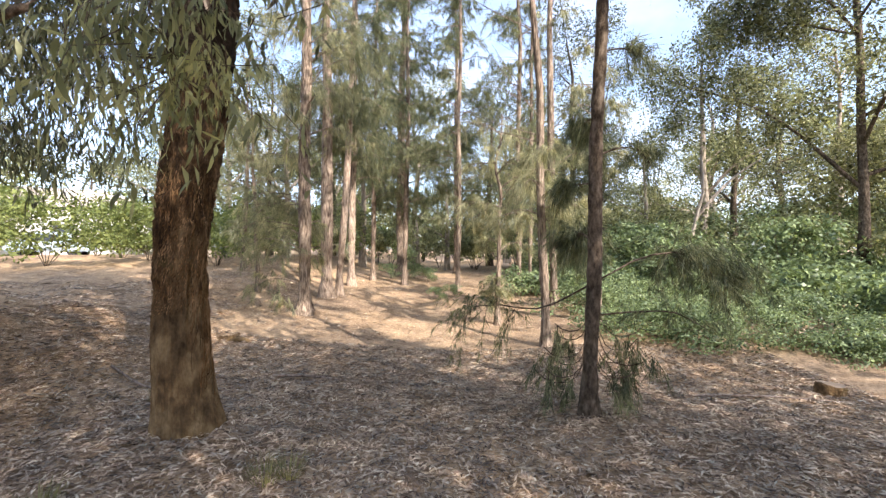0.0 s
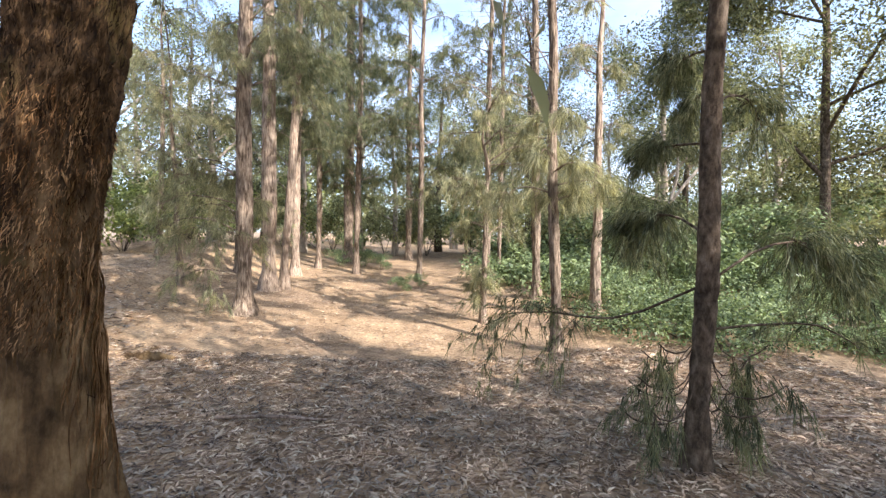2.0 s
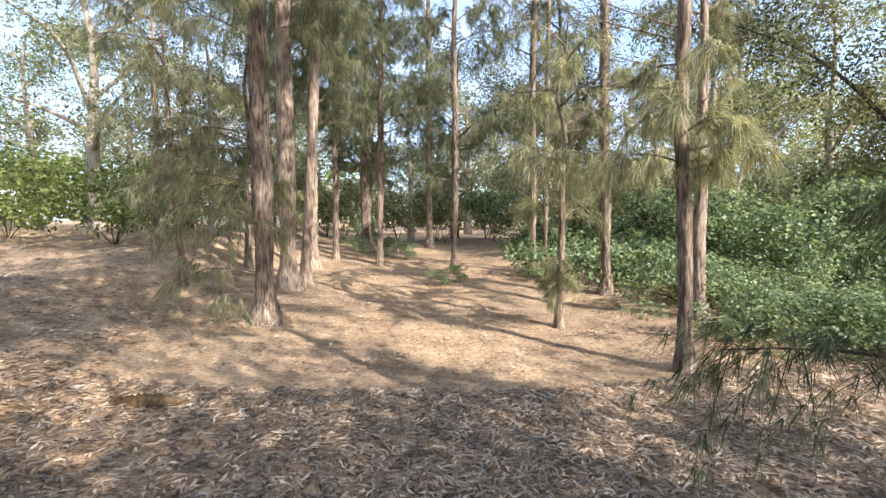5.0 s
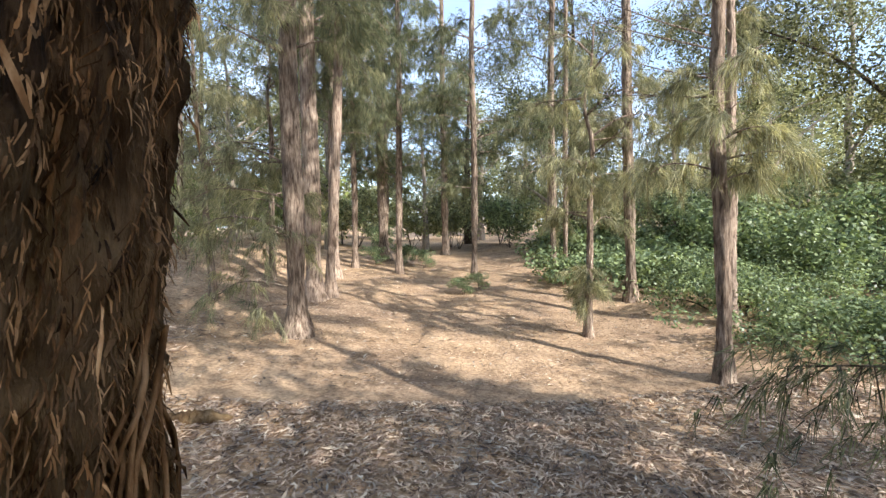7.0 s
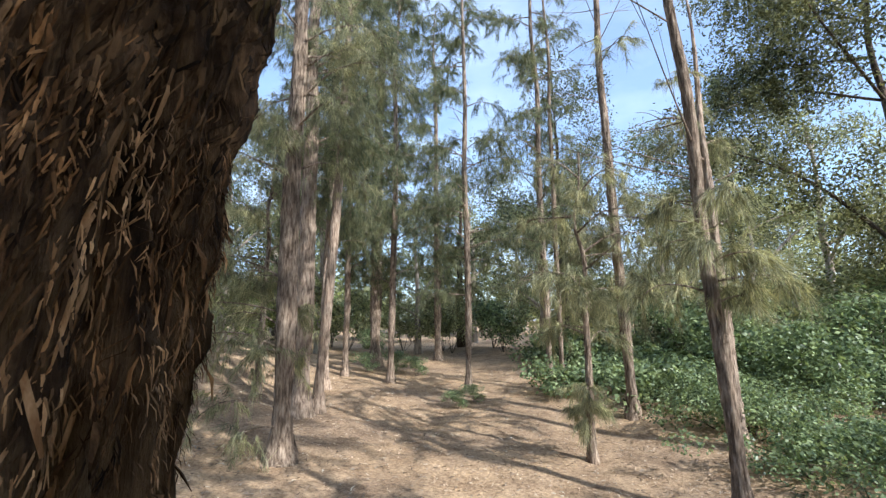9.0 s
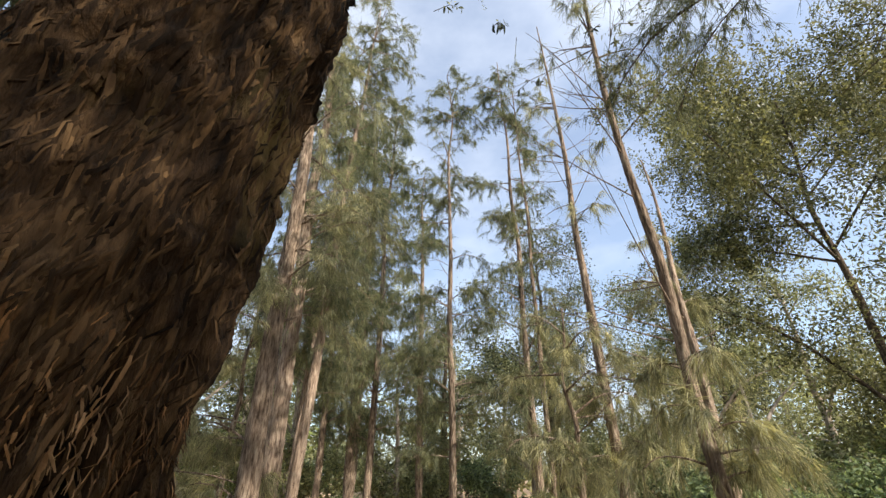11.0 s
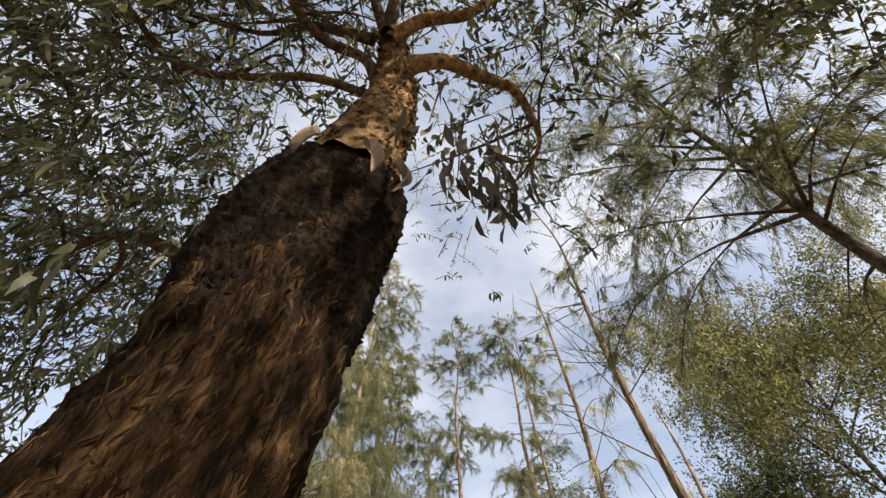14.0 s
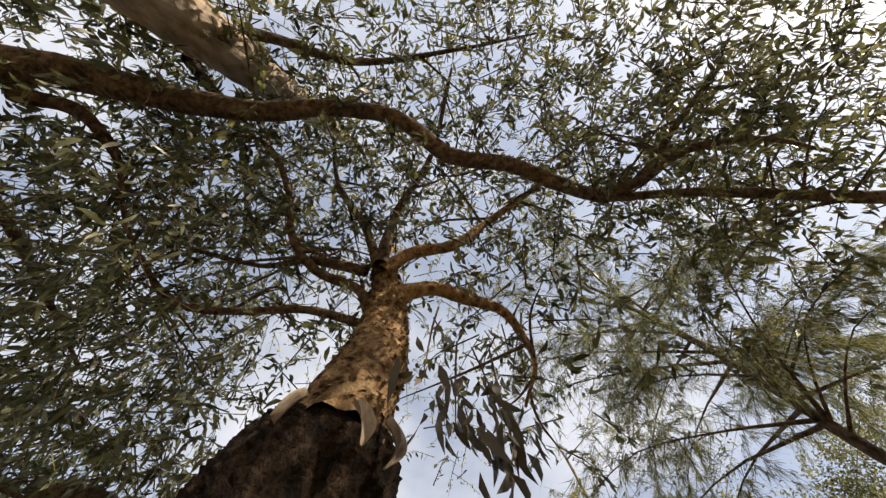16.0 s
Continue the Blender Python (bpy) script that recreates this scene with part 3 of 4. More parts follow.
def twigs_and_leaves(tree, anchors, name, material, leaf_len, leaf_w, per, spread, g, droop=1.0, twig_r=0.006, bark=None):
    """Thin hanging twigs from the anchors, with leaves along them, in the tree's own space."""
    n = len(anchors)
    way = unit(g.normal(0, 1, (n, 3)) * [1, 1, 0.5] + [0, 0, -0.25])
    ln = spread * g.uniform(0.5, 1.3, (n, 1))
    mid = anchors + way * ln * 0.55
    end = mid + unit(way + [0, 0, -droop]) * ln * 0.55
    s = unit(np.cross(way, [0.3, 0.2, 1.0])) * twig_r
    u = np.cross(way, s / twig_r) * twig_r
    tv = np.stack([anchors - s, anchors + s, anchors + u, mid - s * 0.7, mid + s * 0.7, mid + u * 0.7, end], 1).reshape(-1, 3)
    k = np.arange(n)[:, None] * 7
    tf = [np.concatenate([k + q for q in ([0, 1, 4, 3], [1, 2, 5, 4], [2, 0, 3, 5])]), np.concatenate([k + q for q in ([3, 4, 6], [4, 5, 6], [5, 3, 6])])]
    tagged(part("twigwork", mesh_of("twigwork", tv, tf, bark or LIMB_BARK), tree), kind="stuff")
    t = g.uniform(0.15, 1.0, (n, per, 1))
    roots = np.where(t < 0.5, anchors[:, None] + (mid - anchors)[:, None] * t * 2, mid[:, None] + (end - mid)[:, None] * (t - 0.5) * 2).reshape(-1, 3)
    roots = roots + g.normal(0, 0.02, roots.shape)
    v, f = leaf_mesh(roots, leaf_len, leaf_w, g, droop)
    return tagged(part(name, mesh_of(name, v, f, material), tree), kind="stuff")


def along(limbs, count, g, lo=0.3, spread=0.35):
    """Random anchors on and round the outer parts of limbs given as lists of x, y, z, r."""
    res = []
    for pts in limbs:
        path = smooth_path(pts, 60)[int(60 * lo):, :3]
        res.append(path[g.integers(0, len(path), count)] + g.normal(0, spread, (count, 3)))
    return np.concatenate(res)


g = np.random.default_rng(21)
local_limbs = [[(x - HX, y - HY, z, r) for x, y, z, r in pts] for pts in HERO_LIMBS]
crown = along(local_limbs, 62, g, 0.35, 0.42)
crown = crown + [0, 0, 0.45]
crown = crown[crown[:, 2] > 4.9]
high = np.stack([g.normal(-0.3, 2.2, 200), g.normal(-1.0, 2.0, 200), g.uniform(6.2, 9.5, 200)], 1)
twigs_and_leaves(hero, np.concatenate([crown, high]), "foliage", EUC_LEAF, 0.115, 0.03, 15, 0.5, g, 0.9)
# The top veil takes the paler leaf colour to stand in for sunlit leaves.
veil = np.stack([g.normal(0.6, 2.2, 500), g.normal(-0.3, 2.0, 500), g.uniform(8.0, 11.0, 500)], 1)
twigs_and_leaves(hero, veil, "foliage", OLIVE_LEAF, 0.07, 0.02, 14, 0.6, g, 0.7)
side_sprays = np.stack([g.normal(-2.3, 0.85, 900), g.normal(1.5, 1.0, 900), g.uniform(3.9, 7.0, 900)], 1)
twigs_and_leaves(hero, side_sprays, "foliage", EUC_LEAF, 0.10, 0.024, 18, 0.5, g, 0.9)


def leaf_curtain(tree, x, y, z, sx, sy, sz, count, material, seed, leaf_len=0.13):
    """Hanging sprays of long leaves round one place."""
    q = np.random.default_rng(seed)
    base = tree.matrix_basis.translation
    a = np.stack([q.normal(x, sx, count), q.normal(y, sy, count), q.uniform(z - sz, z + sz, count)], 1) - np.array(base)
    return twigs_and_leaves(tree, a, "hanging_foliage", material, leaf_len, 0.018, 12, 0.45, q, 1.6, 0.003)


# The first curtain's paler leaf colour stands in for sunlight on it.
leaf_curtain(hero, -1.1, 1.8, 2.38, 0.2, 0.1, 0.26, 100, OLIVE_LEAF, 41, 0.085)
leaf_curtain(hero, -3.3, 3.45, 4.3, 0.4, 0.4, 0.35, 150, EUC_LEAF, 44, 0.12)
leaf_curtain(hero, -3.75, 4.1, 3.05, 0.42, 0.4, 0.75, 380, EUC_LEAF, 42)


# a hanging spray whose leaves can be told apart
LEAF_MESHES = []
for k in range(6):
    q = np.random.default_rng(60 + k)
    v, f = leaf_mesh(np.zeros((1, 3)), 0.15, 0.032, q, 6.0)
    LEAF_MESHES.append(mesh_of("leaf", v, f, DARK_LEAF, True))


def leaf_spray(x, y, z, count, drop, seed, scale=1.0):
    q = np.random.default_rng(seed)
    stalk = limb("spray_twig", [(x - HX + 0.10, y - HY + 0.05, z + 0.9, 0.006), (x - HX + 0.04, y - HY, z + 0.35, 0.005), (x - HX, y - HY, z - drop, 0.002)], hero, LIMB_BARK, 14, 5, seed)
    for _ in range(count):
        ob = part("leaf", LEAF_MESHES[q.integers(0, 6)], stalk)
        s = scale * q.uniform(0.7, 1.15)
        ob.matrix_basis = pose(x - HX + q.normal(0, 0.07), y - HY + q.normal(0, 0.07), z + q.uniform(-drop, 0.35), q.normal(0, 13), q.normal(0, 13), q.uniform(0, 360)) @ Matrix.Diagonal((s, s, s, 1))


leaf_spray(-1.29, 3.5, 3.74, 60, 0.26, 71, 1.15)
leaf_spray(-1.46, 3.52, 3.85, 30, 0.14, 72, 1.1)
leaf_spray(-1.60, 3.30, 3.75, 12, 0.1, 73)


# ---- casuarinas ----
def casuarina(x, y, height, r, lean, bands, seed, bark=CASUARINA_BARK, label="slender casuarina with grey-brown furrowed bark and drooping needles", per=13, dead=5, width=0.0065, nlen=0.2, arms=(), needles=None, dead_len=1.2):
    """bands: rows of low, high, number of boughs, reach, and how many tufts a bough carries. arms: single boughs by height, bearing, reach, rise and tufts."""
    q = np.random.default_rng(seed)
    r *= 0.87
    tree = thing("casuarina_tree", x, y, label, "tree", "casuarina trees", 0.0)
    k = np.linspace(0, 1, 9)
    sway = q.normal(0, 0.05, (9, 2)) * k[:, None]
    stem = [(lean[0] * u + s[0], lean[1] * u + s[1], height * u, max(0.012, r * (1 - u) ** 0.7)) for u, s in zip(k, sway)]
    stem = [(0, 0, -0.15, r * 1.75), (0, 0, 0.03, r * 1.4), (0, 0, 0.22, r * 1.08)] + stem[1:]
    v, f = tube(stem, 120, 20, 0.06, seed, 0.08)
    part("trunk", mesh_of("trunk", v, f, bark, True), tree)
    path = smooth_path(stem, 200)
    tips, outs, shoots = [], [], []
    boughs = [(q.uniform(lo, hi), q.uniform(0, 2 * np.pi), reach * q.uniform(0.6, 1.15), q.uniform(0.05, 0.5), tufts) for lo, hi, n, reach, tufts in bands for _ in range(n)]
    if boughs or arms:
        for b, (h, az, ln, rise, tufts) in enumerate(boughs + list(arms)):
            root = path[np.searchsorted(path[:, 2], h).clip(0, 199)]
            d = np.array([math.cos(az), math.sin(az), 0])
            pts = [(*(root[:3]), 0.006 + 0.012 * min(ln, 1.5) if b < len(boughs) else 0.009 if rise > -1 else 0.004), (*(root[:3] + d * ln * 0.4 + [0, 0, ln * rise * 0.5]), 0.009 if rise > -1 else 0.004), (*(root[:3] + d * ln * 0.75 + [0, 0, ln * rise * 0.5]), 0.006), (*(root[:3] + d * ln + [0, 0, ln * (rise * 0.3 - 0.12)]), 0.003)]
            limb("branch", pts, tree, bark, 8, 5, seed + b, 0.03)
            bp = smooth_path(pts, 40)[10 if b < len(boughs) else 20:, :3]
            m = max(3, tufts // 2)
            base = bp[q.integers(0, len(bp), m)]
            grow = unit(d * 0.55 + q.normal(0, 0.7, (m, 3)) + [0, 0, 0.05 if rise > -1 else -1.6])
            far = (0.12 + 0.2 * min(ln, 1.6)) * q.uniform(0.5, 1.25, (m, 1))
            for u in (0.3, 0.55, 0.8, 1.0):
                tips.append(base + grow * far * u - [0, 0, 0.25] * far * u * u)
                outs.append(unit(grow + [0, 0, -0.5 * u]))
            shoots.append(np.stack([base, base + grow * far - [0, 0, 0.25] * far], 1))
    for b in range(dead):
        h = q.uniform(0.25, 0.75) * height
        root = path[np.searchsorted(path[:, 2], h).clip(0, 199), :3]
        az, ln = q.uniform(0, 6.28), q.uniform(0.4, dead_len)
        d = np.array([math.cos(az), math.sin(az), q.uniform(0.1, 0.7)])
        for _ in range(2):
            o2, f2 = root + d * ln * q.uniform(0.3, 0.8), d + q.normal(0, 0.5, 3)
            limb("twig", [(*o2, 0.004), (*(o2 + f2 * ln * 0.3), 0.003), (*(o2 + f2 * ln * 0.5 + [0, 0, -0.05]), 0.0015)], tree, bark, 5, 4, seed + 190 + b)
        limb("dead_branch", [(*root, 0.010), (*(root + d * ln * 0.5), 0.006), (*(root + d * ln + [0, 0, q.uniform(-0.2, 0.2)]), 0.002)], tree, bark, 7, 5, seed + 90 + b)
    if shoots:
        ends = np.concatenate(shoots)
        a, b = ends[:, 0], ends[:, 1]
        e = unit(np.cross(b - a, [0.2, 0.1, 1.0])) * 0.0035
        e2 = unit(np.cross(b - a, e)) * 0.0035
        k3 = np.arange(len(a))[:, None] * 4
        tagged(part("twigwork", mesh_of("twigwork", np.stack([a - e, a + e, a + e2, b], 1).reshape(-1, 3), np.concatenate([k3 + [0, 1, 3], k3 + [1, 2, 3], k3 + [2, 0, 3]]), bark), tree), kind="stuff")
    if tips:
        v, f = needle_mesh(np.concatenate(tips), np.concatenate(outs), per, nlen, width, q)
        tagged(part("needles", mesh_of("needles", v, f, needles or NEEDLES), tree), kind="stuff")
    return tree


def full(lo, top, dense=1.0):
    """Boughs from lo to the top, thinner and shorter upwards."""
    rise = top - lo
    return [(lo, lo + 0.35 * rise, int(21 * dense), 1.3, 38), (lo + 0.35 * rise, top - 1.0, int(26 * dense), 1.05, 34), (top - 1.8, top, 9, 0.45, 14)]


casuarina(-2.66, 8.62, 12.5, 0.155, (-0.05, 0.2), [(0.7, 2.6, 8, 1.0, 24)] + full(3.2, 12.4, 0.7), 101, needles=SUNLIT_NEEDLES, arms=[(0.5, 3.3, 0.9, 0.25, 22), (0.35, 4.1, 0.7, 0.15, 14), (1.1, 3.0, 1.1, 0.3, 28), (1.6, 3.3, 1.2, 0.2, 30), (2.2, 3.0, 1.2, 0.2, 30)])
casuarina(-2.72, 10.5, 13.0, 0.17, (0.0, 0.2), full(4.0, 13, 0.8), 102, PINK_BARK)
casuarina(-2.50, 10.8, 13.0, 0.105, (0.75, 0.2), full(4.0, 13, 1.3), 103, PINK_BARK)
casuarina(-2.63, 12.85, 12.0, 0.13, (0.1, 0.3), full(2.6, 12, 1.4), 104, PINK_BARK)
casuarina(-2.30, 14.7, 12.5, 0.10, (0.1, 0.2), full(2.3, 12.5, 1.4), 105)
casuarina(-1.20, 14.0, 13.0, 0.10, (0.2, 0.3), full(2.2, 13, 1.3), 106)
casuarina(-1.55, 16.4, 14.5, 0.21, (0.1, 0.3), full(2.0, 14.5, 1.5), 107)
casuarina(0.42, 12.8, 13.2, 0.095, (0.15, 0.3), full(1.7, 13.2), 108)
casuarina(0.56, 18.3, 13.0, 0.15, (0.0, 0.0), full(2.0, 13, 1.4), 109)
casuarina(2.10, 12.4, 13.6, 0.10, (0.0, 0.2), full(1.8, 13.5), 110)
casuarina(2.42, 12.5, 12.6, 0.075, (0.15, 0.2), [(3, 8, 10, 0.9, 24), (8, 12.5, 14, 0.7, 24)], 111)
casuarina(2.45, 9.9, 12.2, 0.11, (-0.1, 0.2), [(1.6, 3.4, 12, 1.0, 24), (6, 12, 12, 0.8, 8)], 112, needles=SUNLIT_NEEDLES, dead=16, nlen=0.26, dead_len=2.0)
casuarina(1.56, 6.79, 10.4, 0.082, (-0.35, 0.1), [(1.8, 2.9, 12, 0.6, 16), (5, 10, 9, 0.8, 7)], 113, needles=SUNLIT_NEEDLES, dead=22, nlen=0.28, dead_len=1.9)
casuarina(2.82, 8.21, 6.6, 0.105, (0.1, 0.2), [(1.9, 4.0, 8, 0.8, 22), (4.0, 6.4, 6, 0.6, 12)], 114, PINK_BARK, needles=SUNLIT_NEEDLES)
casuarina(1.03, 8.5, 4.0, 0.065, (0.1, 0.1), [(0.45, 0.9, 6, 0.36, 14), (1.2, 3.7, 18, 0.85, 20)], 115, needles=SUNLIT_NEEDLES, label="young casuarina with drooping pale needles", dead=3)
# This trunk takes the darker limb bark, its shade put into the colour.
casuarina(1.29, 3.95, 9.5, 0.078, (0.3, 0.1), [(3.4, 5, 5, 1.0, 18), (5, 9.4, 34, 1.9, 80)], 116, LIMB_BARK, per=12, nlen=0.15, width=0.006,
          arms=[(1.15, 0.19, 1.35, 0.35, 190), (1.45, 1.5, 0.95, 0.3, 220), (1.15, 2.44, 1.4, -0.4, 44), (0.85, -0.25, 0.9, 0.1, 10), (2.25, 0.44, 0.7, 0.3, 50), (2.0, 1.9, 0.5, 0.1, 70), (2.35, 1.2, 0.45, 0.1, 70), (2.6, 1.6, 0.4, 0.2, 60), (3.15, 0.1, 0.35, 0.2, 30)]
          + [(0.62 + 0.09 * (k % 5), (2.5 if k % 2 else -0.5) + 0.2 * (k // 2), 0.36 + 0.06 * (k % 3), -1.5, 8) for k in range(12)])
casuarina(-4.0, 9.7, 4.6, 0.06, (-0.2, 0.1), [(1.5, 2.4, 5, 0.8, 12), (2.4, 4.5, 10, 0.8, 16)], 117, needles=SUNLIT_NEEDLES, label="young bushy casuarina with soft pale needles", dead=4)
casuarina(-3.7, 11.9, 5.4, 0.07, (0.1, 0.1), [(0.6, 2.4, 9, 1.1, 20), (2.4, 5.2, 14, 0.9, 22)], 118, needles=SUNLIT_NEEDLES, label="young bushy casuarina with soft pale needles", dead=4)
casuarina(-5.6, 12.6, 6.0, 0.08, (0.2, 0.0), [(0.8, 3.0, 10, 1.2, 22), (3.0, 5.9, 14, 1.0, 22)], 119, needles=SUNLIT_NEEDLES, label="young bushy casuarina with soft pale needles", dead=4)


# ---- background eucalypts and shrubs ----
def eucalypt(name, x, y, height, r, spread, seed, leaf, bark, label, leaves=9, clusters=420, crown_lo=0.4, leaf_len=0.125, leaf_w=0.05, group="", lean=(0, 0), boughs=9):
    """A branching tree whose crown is clumps of small leaves round its limbs."""
    q = np.random.default_rng(seed)
    tree = thing(name, x, y, label, "tree", group)
    k = np.linspace(0, 1, 7)
    stem = [(lean[0] * u + q.normal(0, 0.12) * u, lean[1] * u + q.normal(0, 0.12) * u, height * 0.8 * u - 0.2 * (u == 0), r * (1 - 0.8 * u) * (1.3 if u == 0 else 1)) for u in k]
    v, f = tube(stem, 40, 12, 0.04, seed, 0.06)
    part("trunk", mesh_of("trunk", v, f, bark, True), tree)
    path = smooth_path(stem, 100)
    anchors = []
    for b in range(boughs):
        h = height * q.uniform(crown_lo, 0.78)
        root = path[np.searchsorted(path[:, 2], h).clip(0, 99)]
        az = b * 2.4 + q.uniform(-0.4, 0.4)
        d = np.array([math.cos(az), math.sin(az), q.uniform(0.35, 1.0)])
        ln = spread * q.uniform(0.6, 1.05)
        pts = [(*root[:3], root[3] * 0.55), (*(root[:3] + d * ln * 0.5 + q.normal(0, 0.12, 3)), root[3] * 0.33), (*(root[:3] + d * ln * [1, 1, 0.8]), 0.012)]
        limb("limb", pts, tree, bark, 12, 6, seed + b)
        bp = smooth_path(pts, 40)[14:, :3]
        m = clusters // boughs
        anchors.append(bp[q.integers(0, len(bp), m)] + q.normal(0, spread * 0.14, (m, 3)) * [1, 1, 0.8])
    a = np.concatenate(anchors)
    a = a[a[:, 2] > 0.4]
    m = len(a) * leaves
    p = np.repeat(a, leaves, 0) + q.normal(0, 0.13 if leaf_len < 0.3 else 0.3, (m, 3)) * [1, 1, 1.7]
    v, f = blade_mesh(p, leaf_len, leaf_w, q)
    tagged(part("foliage", mesh_of("foliage", v, f, leaf), tree), kind="stuff")
    return tree


BACK = "trees closing off the wood"
euc_a = eucalypt("background_tree", 9.0, 15.5, 9.0, 0.16, 2.7, 201, OLIVE_LEAF, PALE_BARK, "spreading eucalyptus with grey-green drooping crown", 17, 600, 0.2, group=BACK)
euc_b = eucalypt("background_tree", -9.0, 17.0, 10.0, 0.2, 3.0, 202, OLIVE_LEAF, PALE_BARK, "tall eucalyptus with pale trunk and olive crown", 17, 600, 0.2, group=BACK)
euc_c = eucalypt("background_tree", 5.5, 19.0, 12.0, 0.18, 2.8, 203, EUC_LEAF, LIMB_BARK, "tall dark eucalyptus with dense drooping crown", 17, 600, 0.12, group=BACK)
far_a = eucalypt("far_tree", 8.0, 46.0, 11.0, 0.2, 4.2, 204, OLIVE_LEAF, LIMB_BARK, "distant broad tree with olive crown", 10, 300, 0.1, 0.34, 0.2, BACK)
far_b = eucalypt("far_tree", -8.0, 44.0, 12.0, 0.2, 4.4, 205, EUC_LEAF, LIMB_BARK, "distant broad tree with dark green crown", 10, 300, 0.1, 0.34, 0.2, BACK)
# An added tree, never in view, whose crown blocks sun from the foreground.
shade = eucalypt("eucalyptus_tree", 3.2, -3.0, 7.6, 0.2, 2.4, 206, EUC_LEAF, LIMB_BARK, "unseen dense eucalyptus added to shade the foreground", 11, 420, 0.35, 0.15, 0.06, "trees behind the start")
big = eucalypt("large_eucalyptus", 10.6, 11.3, 15.0, 0.13, 4.6, 207, DUSTY_LEAF, LIMB_BARK, "large spreading eucalyptus with forking brown trunk", 38, 2900, 0.14, 0.125, 0.05, boughs=20)
PLACES = [(15.1, 17.2, 1.1, 0), (12.5, 21, 1.0, 1), (8.2, 23, 1.0, 2), (2.5, 24, 1.0, 2), (-1.5, 25, 1.05, 1), (-5.2, 21, 0.9, 2), (-6.5, 27, 1.0, 1), (-12, 25, 1.0, 1), (-12.5, 20, 0.9, 0), (-23, 22, 1.0, 0), (18, 24, 1.1, 2), (22, 17, 1.1, 1), (19, 9, 1.0, 0)]
PLACES += [(6.8, 15.0, 0.62, 0), (4, 28, 1.1, 1), (24, 27, 1.2, 0), (3.8, 17, 0.75, 1), (0.2, 21.5, 0.85, 0), (-3.4, 19, 0.8, 1), (5.6, 21.5, 0.8, 0), (-8.5, 22, 0.9, 2), (11.2, 17.2, 0.8, 2), (-6.0, 17.2, 0.7, 1), (16, 3.0, 0.9, 2), (-10, -5, 1.0, 0), (-15, 10, 0.8, 1)]
q = np.random.default_rng(5)
for x, y, s, which in PLACES:
    src = (euc_a, euc_b, euc_c)[which]
    copy_thing(src, pose(x, y, float(ground_z(x, y)) - 0.05, 0, 0, q.uniform(0, 360)) @ Matrix.Diagonal((s, s, s * q.uniform(0.9, 1.1), 1)))
# Unseen copies, set along the sun's path to shade the near ground and trunk.
for x, y, s in [(5.0, -1.3, 0.97), (2.3, -1.9, 1.02), (1.5, -1.8, 1.06), (3.9, -1.7, 0.94), (0.2, -3.8, 1.1), (5.6, -2.6, 1.08), (8.0, -2.2, 1.08), (1.0, -3.0, 1.05), (10.4, -3.0, 1.05)]:
    copy_thing(shade, pose(x, y, float(ground_z(x, y)) - 0.05, 0, 0, q.uniform(0, 360)) @ Matrix.Diagonal((s, s, s, 1)))
for k in range(36):
    az = -0.3 + k * 2 * math.pi / 36
    d = q.uniform(34, 56)
    x, y, s = d * math.cos(az), 6 + d * math.sin(az), q.uniform(0.9, 1.3)
    copy_thing((far_a, far_b)[k % 2], pose(x, y, float(ground_z(x, y)) - 0.05, 0, 0, q.uniform(0, 360)) @ Matrix.Diagonal((s * 1.2, s * 1.2, s * 0.85, 1)))


def shrub(name, x, y, radius, height, count, leaf, size, seed, label, group=""):
    """A bush: stems from the root and a broken, lumpy shell of small leaves."""
    q = np.random.default_rng(seed)
    bush = thing(name, x, y, label, "shrub", group, 0.03)
    lumps = np.stack([q.normal(0, radius * 0.42, 16), q.normal(0, radius * 0.42, 16), q.uniform(0.25, 0.8, 16) * height], 1)
    for b in range(6):
        e = lumps[b]
        limb("stem", [(0, 0, -0.05, 0.012), (*(e * 0.5 + [0, 0, 0.05]), 0.008), (*e, 0.003)], bush, LIMB_BARK, 6, 5, seed + b)
    pick = q.integers(0, 16, count)
    d = unit(q.normal(0, 1, (count, 3)))
    rad = radius * q.uniform(0.22, 0.42, 16)[pick][:, None] * q.uniform(0.55, 1.08, (count, 1))
    p = lumps[pick] + d * rad * [1, 1, 0.75 * min(1.0, height / radius)]
    p[:, 2] = np.abs(p[:, 2])
    v, f = blade_mesh(p, size, size * 0.62, q, d * 0.6 + [0, 0, 0.7])
    tagged(part("foliage", mesh_of("foliage", v, f, leaf), bush), kind="stuff")
    return bush


COVER = "low green shrubs beside the path"
low = [shrub("shrub", 2.9, 7.3, 0.8, 0.5, 2500, SHRUB_LEAF, 0.05, 301, "low spreading shrub with fresh green leaves", COVER),
       shrub("shrub", 3.9, 6.9, 0.9, 0.55, 2600, SHRUB_LEAF, 0.05, 302, "low spreading shrub with fresh green leaves", COVER),
       shrub("shrub", 3.4, 8.6, 0.8, 0.7, 2500, SHRUB_LEAF, 0.05, 303, "low spreading shrub with fresh green leaves", COVER)]
rough = [shrub("shrub", 6.4, 11.4, 0.9, 0.75, 1100, SHRUB_LEAF, 0.10, 304, "knee-high shrub with dull green leaves", COVER),
         shrub("shrub", 7.6, 10.2, 0.9, 0.8, 1100, SHRUB_LEAF, 0.10, 305, "knee-high shrub with dull green leaves", COVER)]


def in_cover(x, y):
    """The green patch lies right of a line that runs from the path's bend to the clearing's edge."""
    edge = np.interp(y, [5.6, 6.4, 7.2, 8.3, 9.9, 11.5, 13.5], [4.6, 3.3, 2.75, 2.7, 2.1, 1.3, 2.6])
    return x > edge


